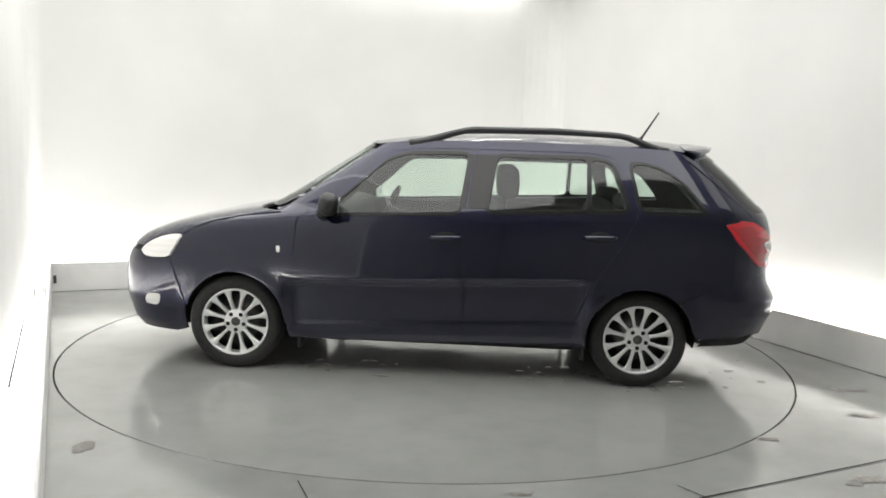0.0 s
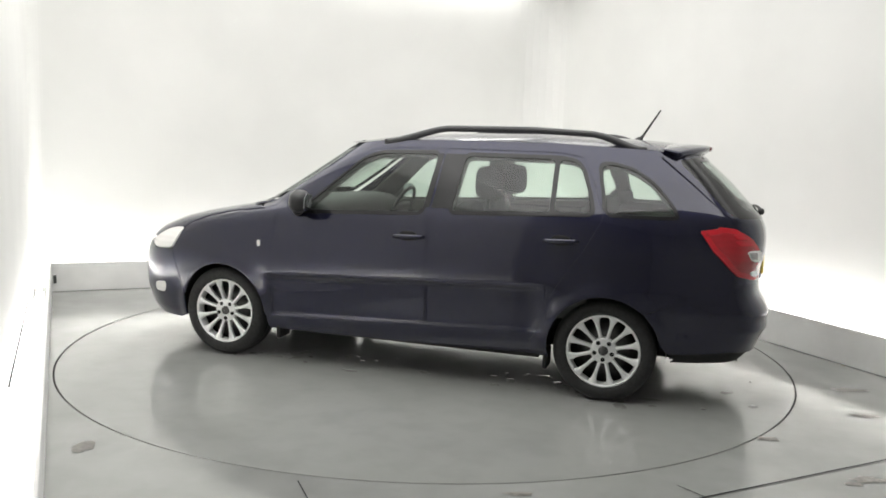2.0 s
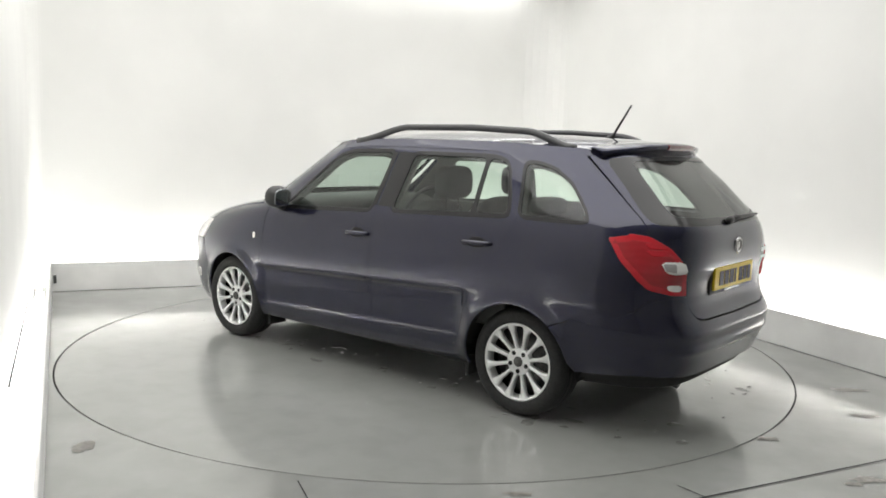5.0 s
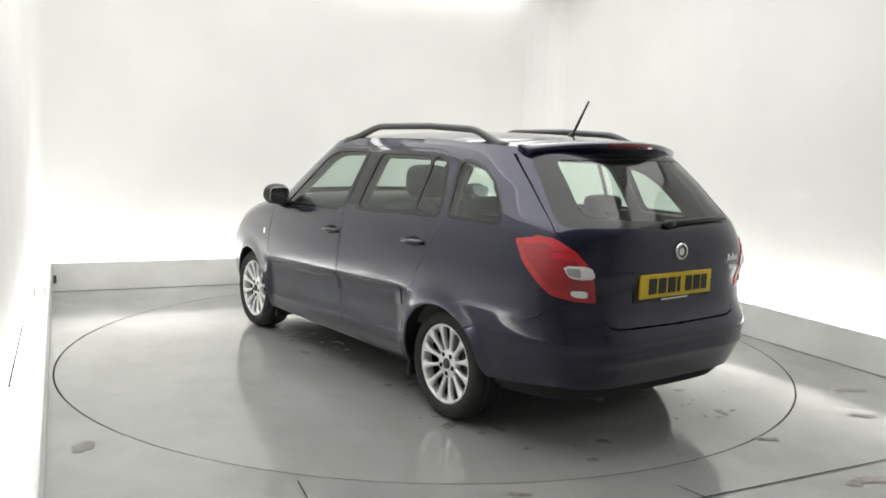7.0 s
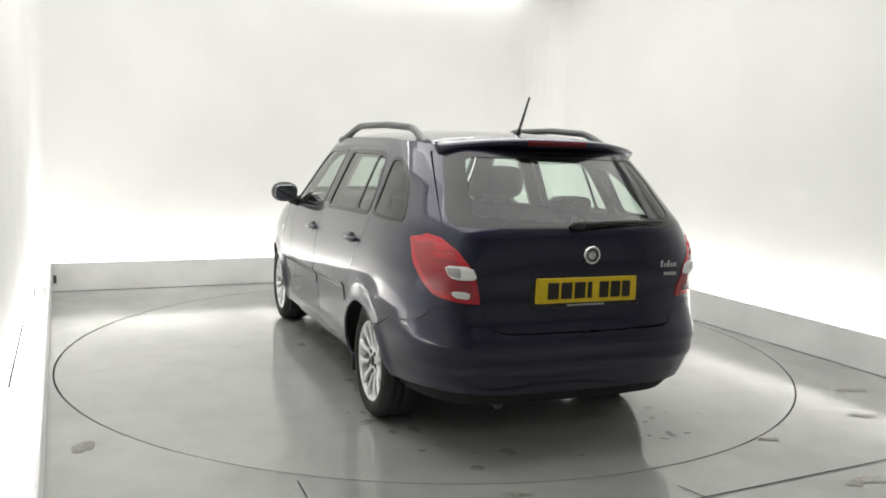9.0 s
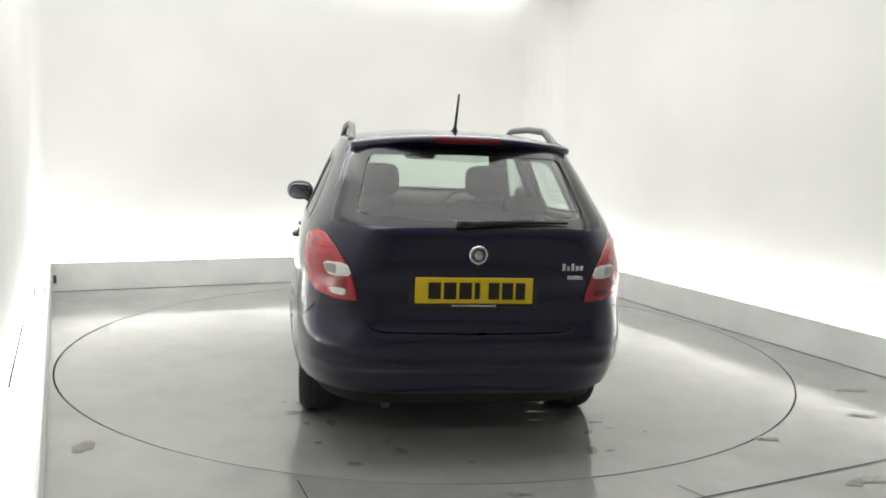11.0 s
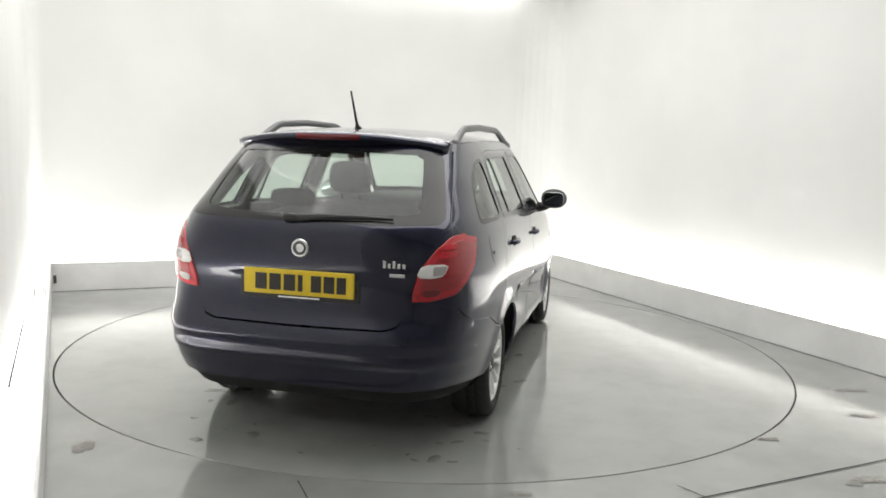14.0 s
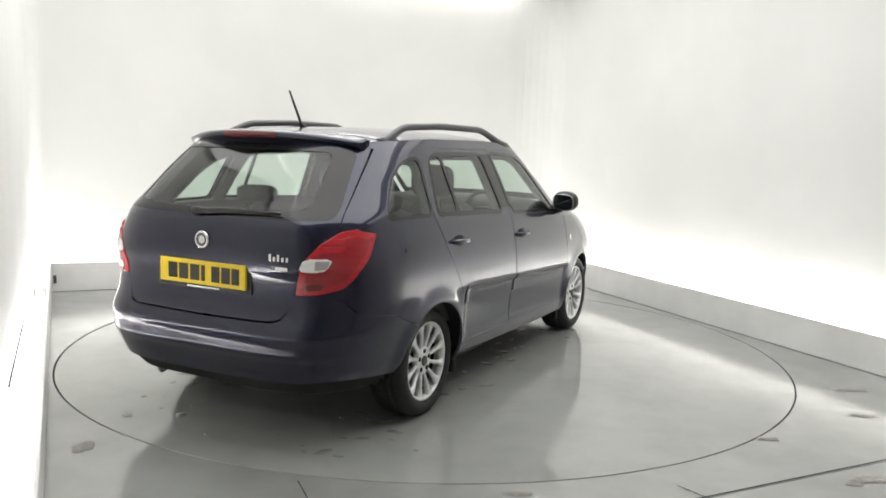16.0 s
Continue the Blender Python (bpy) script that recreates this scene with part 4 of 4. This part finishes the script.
for s in (1, -1):
    f = seat(-0.14, s * 0.35, 0.50, "front_seat", 0.50, -18)
    headrest(-0.42, s * 0.345, 1.190, f, 0.135, 0.102)
r = seat(-0.90, 0.0, 1.24, "rear_bench", 0.52, -16)
for y in (0.42, -0.42):
    headrest(-1.16, y, 1.10, r, 0.12, 0.05)
bm = bmesh.new()
blob(bm, (0.20, 0.70, 0.12), Matrix.Translation((0.72, 0, 0.93)), 3.5)
part("dashboard", bm, M_INSIDE, car, "dark grey dashboard", True)
bm = bmesh.new()
blob(bm, (0.36, 0.60, 0.012), Matrix.Translation((-1.50, 0, 0.985)) , 6.0)
part("load_cover", bm, M_INSIDE, car, "grey load cover behind the bench", True)
for s in (1, -1):
    part("door_card", boxed(-1.12, 0.70, s * 0.725 - 0.02, s * 0.725 + 0.02, 0.45, 0.985, 0.01), M_INSIDE, car, "grey inner door card")
bm = bmesh.new()
m = Matrix.Translation((0.44, -0.36, 0.93)) @ Euler((0, radians(65), 0)).to_matrix().to_4x4()
lathe(bm, [(0.18 + 0.014 * math.cos(2 * math.pi * k / 8), 0.014 * math.sin(2 * math.pi * k / 8)) for k in range(8)], 32, m, True)
sw = part("steering_wheel", bm, M_BLACK, car, "black steering wheel", True)
bm = bmesh.new()
blob(bm, (0.06, 0.16, 0.02), m, 2.5)
part("wheel_boss", bm, M_BLACK, sw, "", True)
bm = bmesh.new()
blob(bm, (0.02, 0.115, 0.033), Matrix.Translation((0.38, 0.0, 1.335)), 3.2)
part("cabin_mirror", bm, M_BLACK, car, "dark rear-view mirror under the roof", True)


# ---- rear details ----
def tail_x(y, z):
    return float(skin(girth("r", abs(y), z), z)[0])


# black box in place of the plate hollow: its shade as plain colour
part("plate_recess_shade", boxed(-2.052, -2.030, -0.285, 0.285, 0.708, 0.858, 0.004), M_BLACK, gate, "black backing standing in for the shaded recess round the plate")
bm = boxed(-2.066, -2.051, -0.262, 0.262, 0.730, 0.845, 0.004)
plate = part("number_plate", bm, M_YELLOW, gate, "yellow plate with plain dark bars")
for y0, y1 in ((0.205, 0.150), (0.137, 0.082), (0.068, 0.013), (0.000, -0.022), (-0.062, -0.110), (-0.122, -0.172), (-0.183, -0.226)):
    part("plate_bar", boxed(-2.0685, -2.0655, y1, y0, 0.750, 0.824), M_INK, plate)
part("plate_light", boxed(-2.057, -2.05, -0.10, 0.10, 0.714, 0.723, 0.002), M_CHROME, gate, "thin pale strip under the plate")
bx = tail_x(0, 0.945)
bm = bmesh.new()
m = Matrix.Translation((bx - 0.002, -0.01, 0.946)) @ Euler((0, radians(-90), 0)).to_matrix().to_4x4()
lathe(bm, [(0.001, 0.004), (0.026, 0.004), (0.034, 0.009), (0.040, 0.007), (0.042, 0.0)], 36, m)
badge = part("badge", bm, M_CHROME, gate, "round chrome badge", True)
bm = bmesh.new()
lathe(bm, [(0.019, 0.0050), (0.021, 0.0075), (0.029, 0.0095), (0.031, 0.0080)], 32, m)
part("badge_ring", bm, M_STEEL, badge, "dark ring inside the badge", True)
for y0, z1 in ((-0.392, 0.912), (-0.413, 0.900), (-0.434, 0.912), (-0.455, 0.900), (-0.476, 0.900)):
    y1, z0 = y0 - 0.014, 0.880
    ym = (y0 + y1) / 2
    x = tail_x(ym, 0.89)
    part("letter_bar", boxed(x - 0.005, x + 0.006, y1, y0, z0, z1, 0.001), M_CHROME, gate, "small chrome lettering bar")
x = tail_x(-0.455, 0.85)
part("letter_bar", boxed(x - 0.005, x + 0.006, -0.490, -0.420, 0.840, 0.856, 0.001), M_CHROME, gate, "small chrome lettering bar")

# rear wiper
bm = bmesh.new()
pts = [(tail_x(y, z) - 0.022, y, z) for y, z in ((0.05, 1.076), (-0.10, 1.086), (-0.25, 1.090), (-0.42, 1.088))]
tube(bm, pts, [0.017, 0.013, 0.010, 0.006], 8, 0.6)
wip = part("rear_wiper", bm, M_BLACK, gate, "black rear wiper arm parked on the glass", True)
bm = bmesh.new()
blob(bm, (0.020, 0.036, 0.020), Matrix.Translation((tail_x(0.05, 1.075) - 0.014, 0.05, 1.078)), 2.5)
part("wiper_cap", bm, M_BLACK, wip, "", True)

# fuel flap on the right
panel("fuel_flap", M_PAINT, car, side([(-1.40, 0.99), (-1.56, 0.99), (-1.55, 0.845), (-1.41, 0.845)], 0.05), (), "r", "body-coloured fuel flap", lift=0.0015, rim=0.004, step=0.02)
bm = bmesh.new()
y = float(skin(girth("s", -1.50, 0.915), 0.915)[1])
lathe(bm, [(0.001, 0.004), (0.010, 0.004), (0.012, 0.0)], 16, Matrix.Translation((-1.52, -y, 0.905)) @ Euler((math.pi / 2, 0, 0)).to_matrix().to_4x4())
part("flap_lock", bm, M_SHADE, car, "small dark round lock", True)

# ---- small marks on the floor ----
for a in ((-1.54, -2.09, 0.06, 0.09, 3), (1.744, -1.753, 0.07, 0.04, 4), (0.40, -2.49, 0.075, 0.025, 5), (2.60, -0.85, 0.16, 0.05, 8), (2.45, -1.35, 0.10, 0.04, 9), (1.99, -2.25, 0.10, 0.05, 12), (1.90, -2.30, 0.05, 0.03, 13)):
    stain(*a)


# ---- water dripped from the washed car ----
def drips():
    rnd = random.Random(11)
    bm = bmesh.new()
    spots = [(x + rnd.gauss(0, 0.22), s * (0.66 + rnd.gauss(0, 0.09))) for x in (1.05, -1.35) for s in (1, -1) for _ in range(22)]
    spots += [(rnd.uniform(-1.0, 1.0), s * (0.60 + rnd.gauss(0, 0.10))) for s in (1, -1) for _ in range(34)]
    spots += [(-1.9 + rnd.gauss(0, 0.10), rnd.uniform(-0.75, 0.75)) for _ in range(12)]
    for k, (x, y) in enumerate(spots):
        r = rnd.choice((0.007, 0.010, 0.014, 0.020, 0.030))
        n, a, q = 12, rnd.uniform(0, 3.14), rnd.uniform(1.0, 2.4)
        top, low = [], []
        for i in range(n):
            c, d = r * q * math.cos(2 * math.pi * i / n) * rnd.uniform(0.6, 1.1), r * math.sin(2 * math.pi * i / n) * rnd.uniform(0.6, 1.1)
            px, py = x + c * math.cos(a) - d * math.sin(a), y + c * math.sin(a) + d * math.cos(a)
            low.append(bm.verts.new((px, py, 0.0004)))
            top.append(bm.verts.new((x + (px - x) * 0.8, y + (py - y) * 0.8, 0.0008 + 0.000008 * k)))
        bm.faces.new(top)
        for i in range(n):
            bm.faces.new((low[i], low[(i + 1) % n], top[(i + 1) % n], top[i]))
    return tagged(obj("water_drops", bm, M_WATER, None, "", True), "small water drops and puddles on the grey turntable", "water", kind="stuff")


drops = drips()


# ---- what moves ----
AXIS = (0.1105, -0.0502)                # the turntable's axis in the car's own space


def turn_at(t):
    return 175.586 - 7.323 * t + 0.0149 * t * t


def motions():
    rows, disc = [], []
    for k in range(33):
        t = k * 0.5
        a = radians(turn_at(t))
        x = -(math.cos(a) * AXIS[0] - math.sin(a) * AXIS[1])
        y = -(math.sin(a) * AXIS[0] + math.cos(a) * AXIS[1])
        rows.append((t, pose(x, y, 0.0, 0, 0, turn_at(t))))
        disc.append((t, pose(DISC_C.x, DISC_C.y, 0, 0, 0, turn_at(t))))
    walk(car, rows)
    walk(drops, rows)
    walk(turntable, disc)


motions()
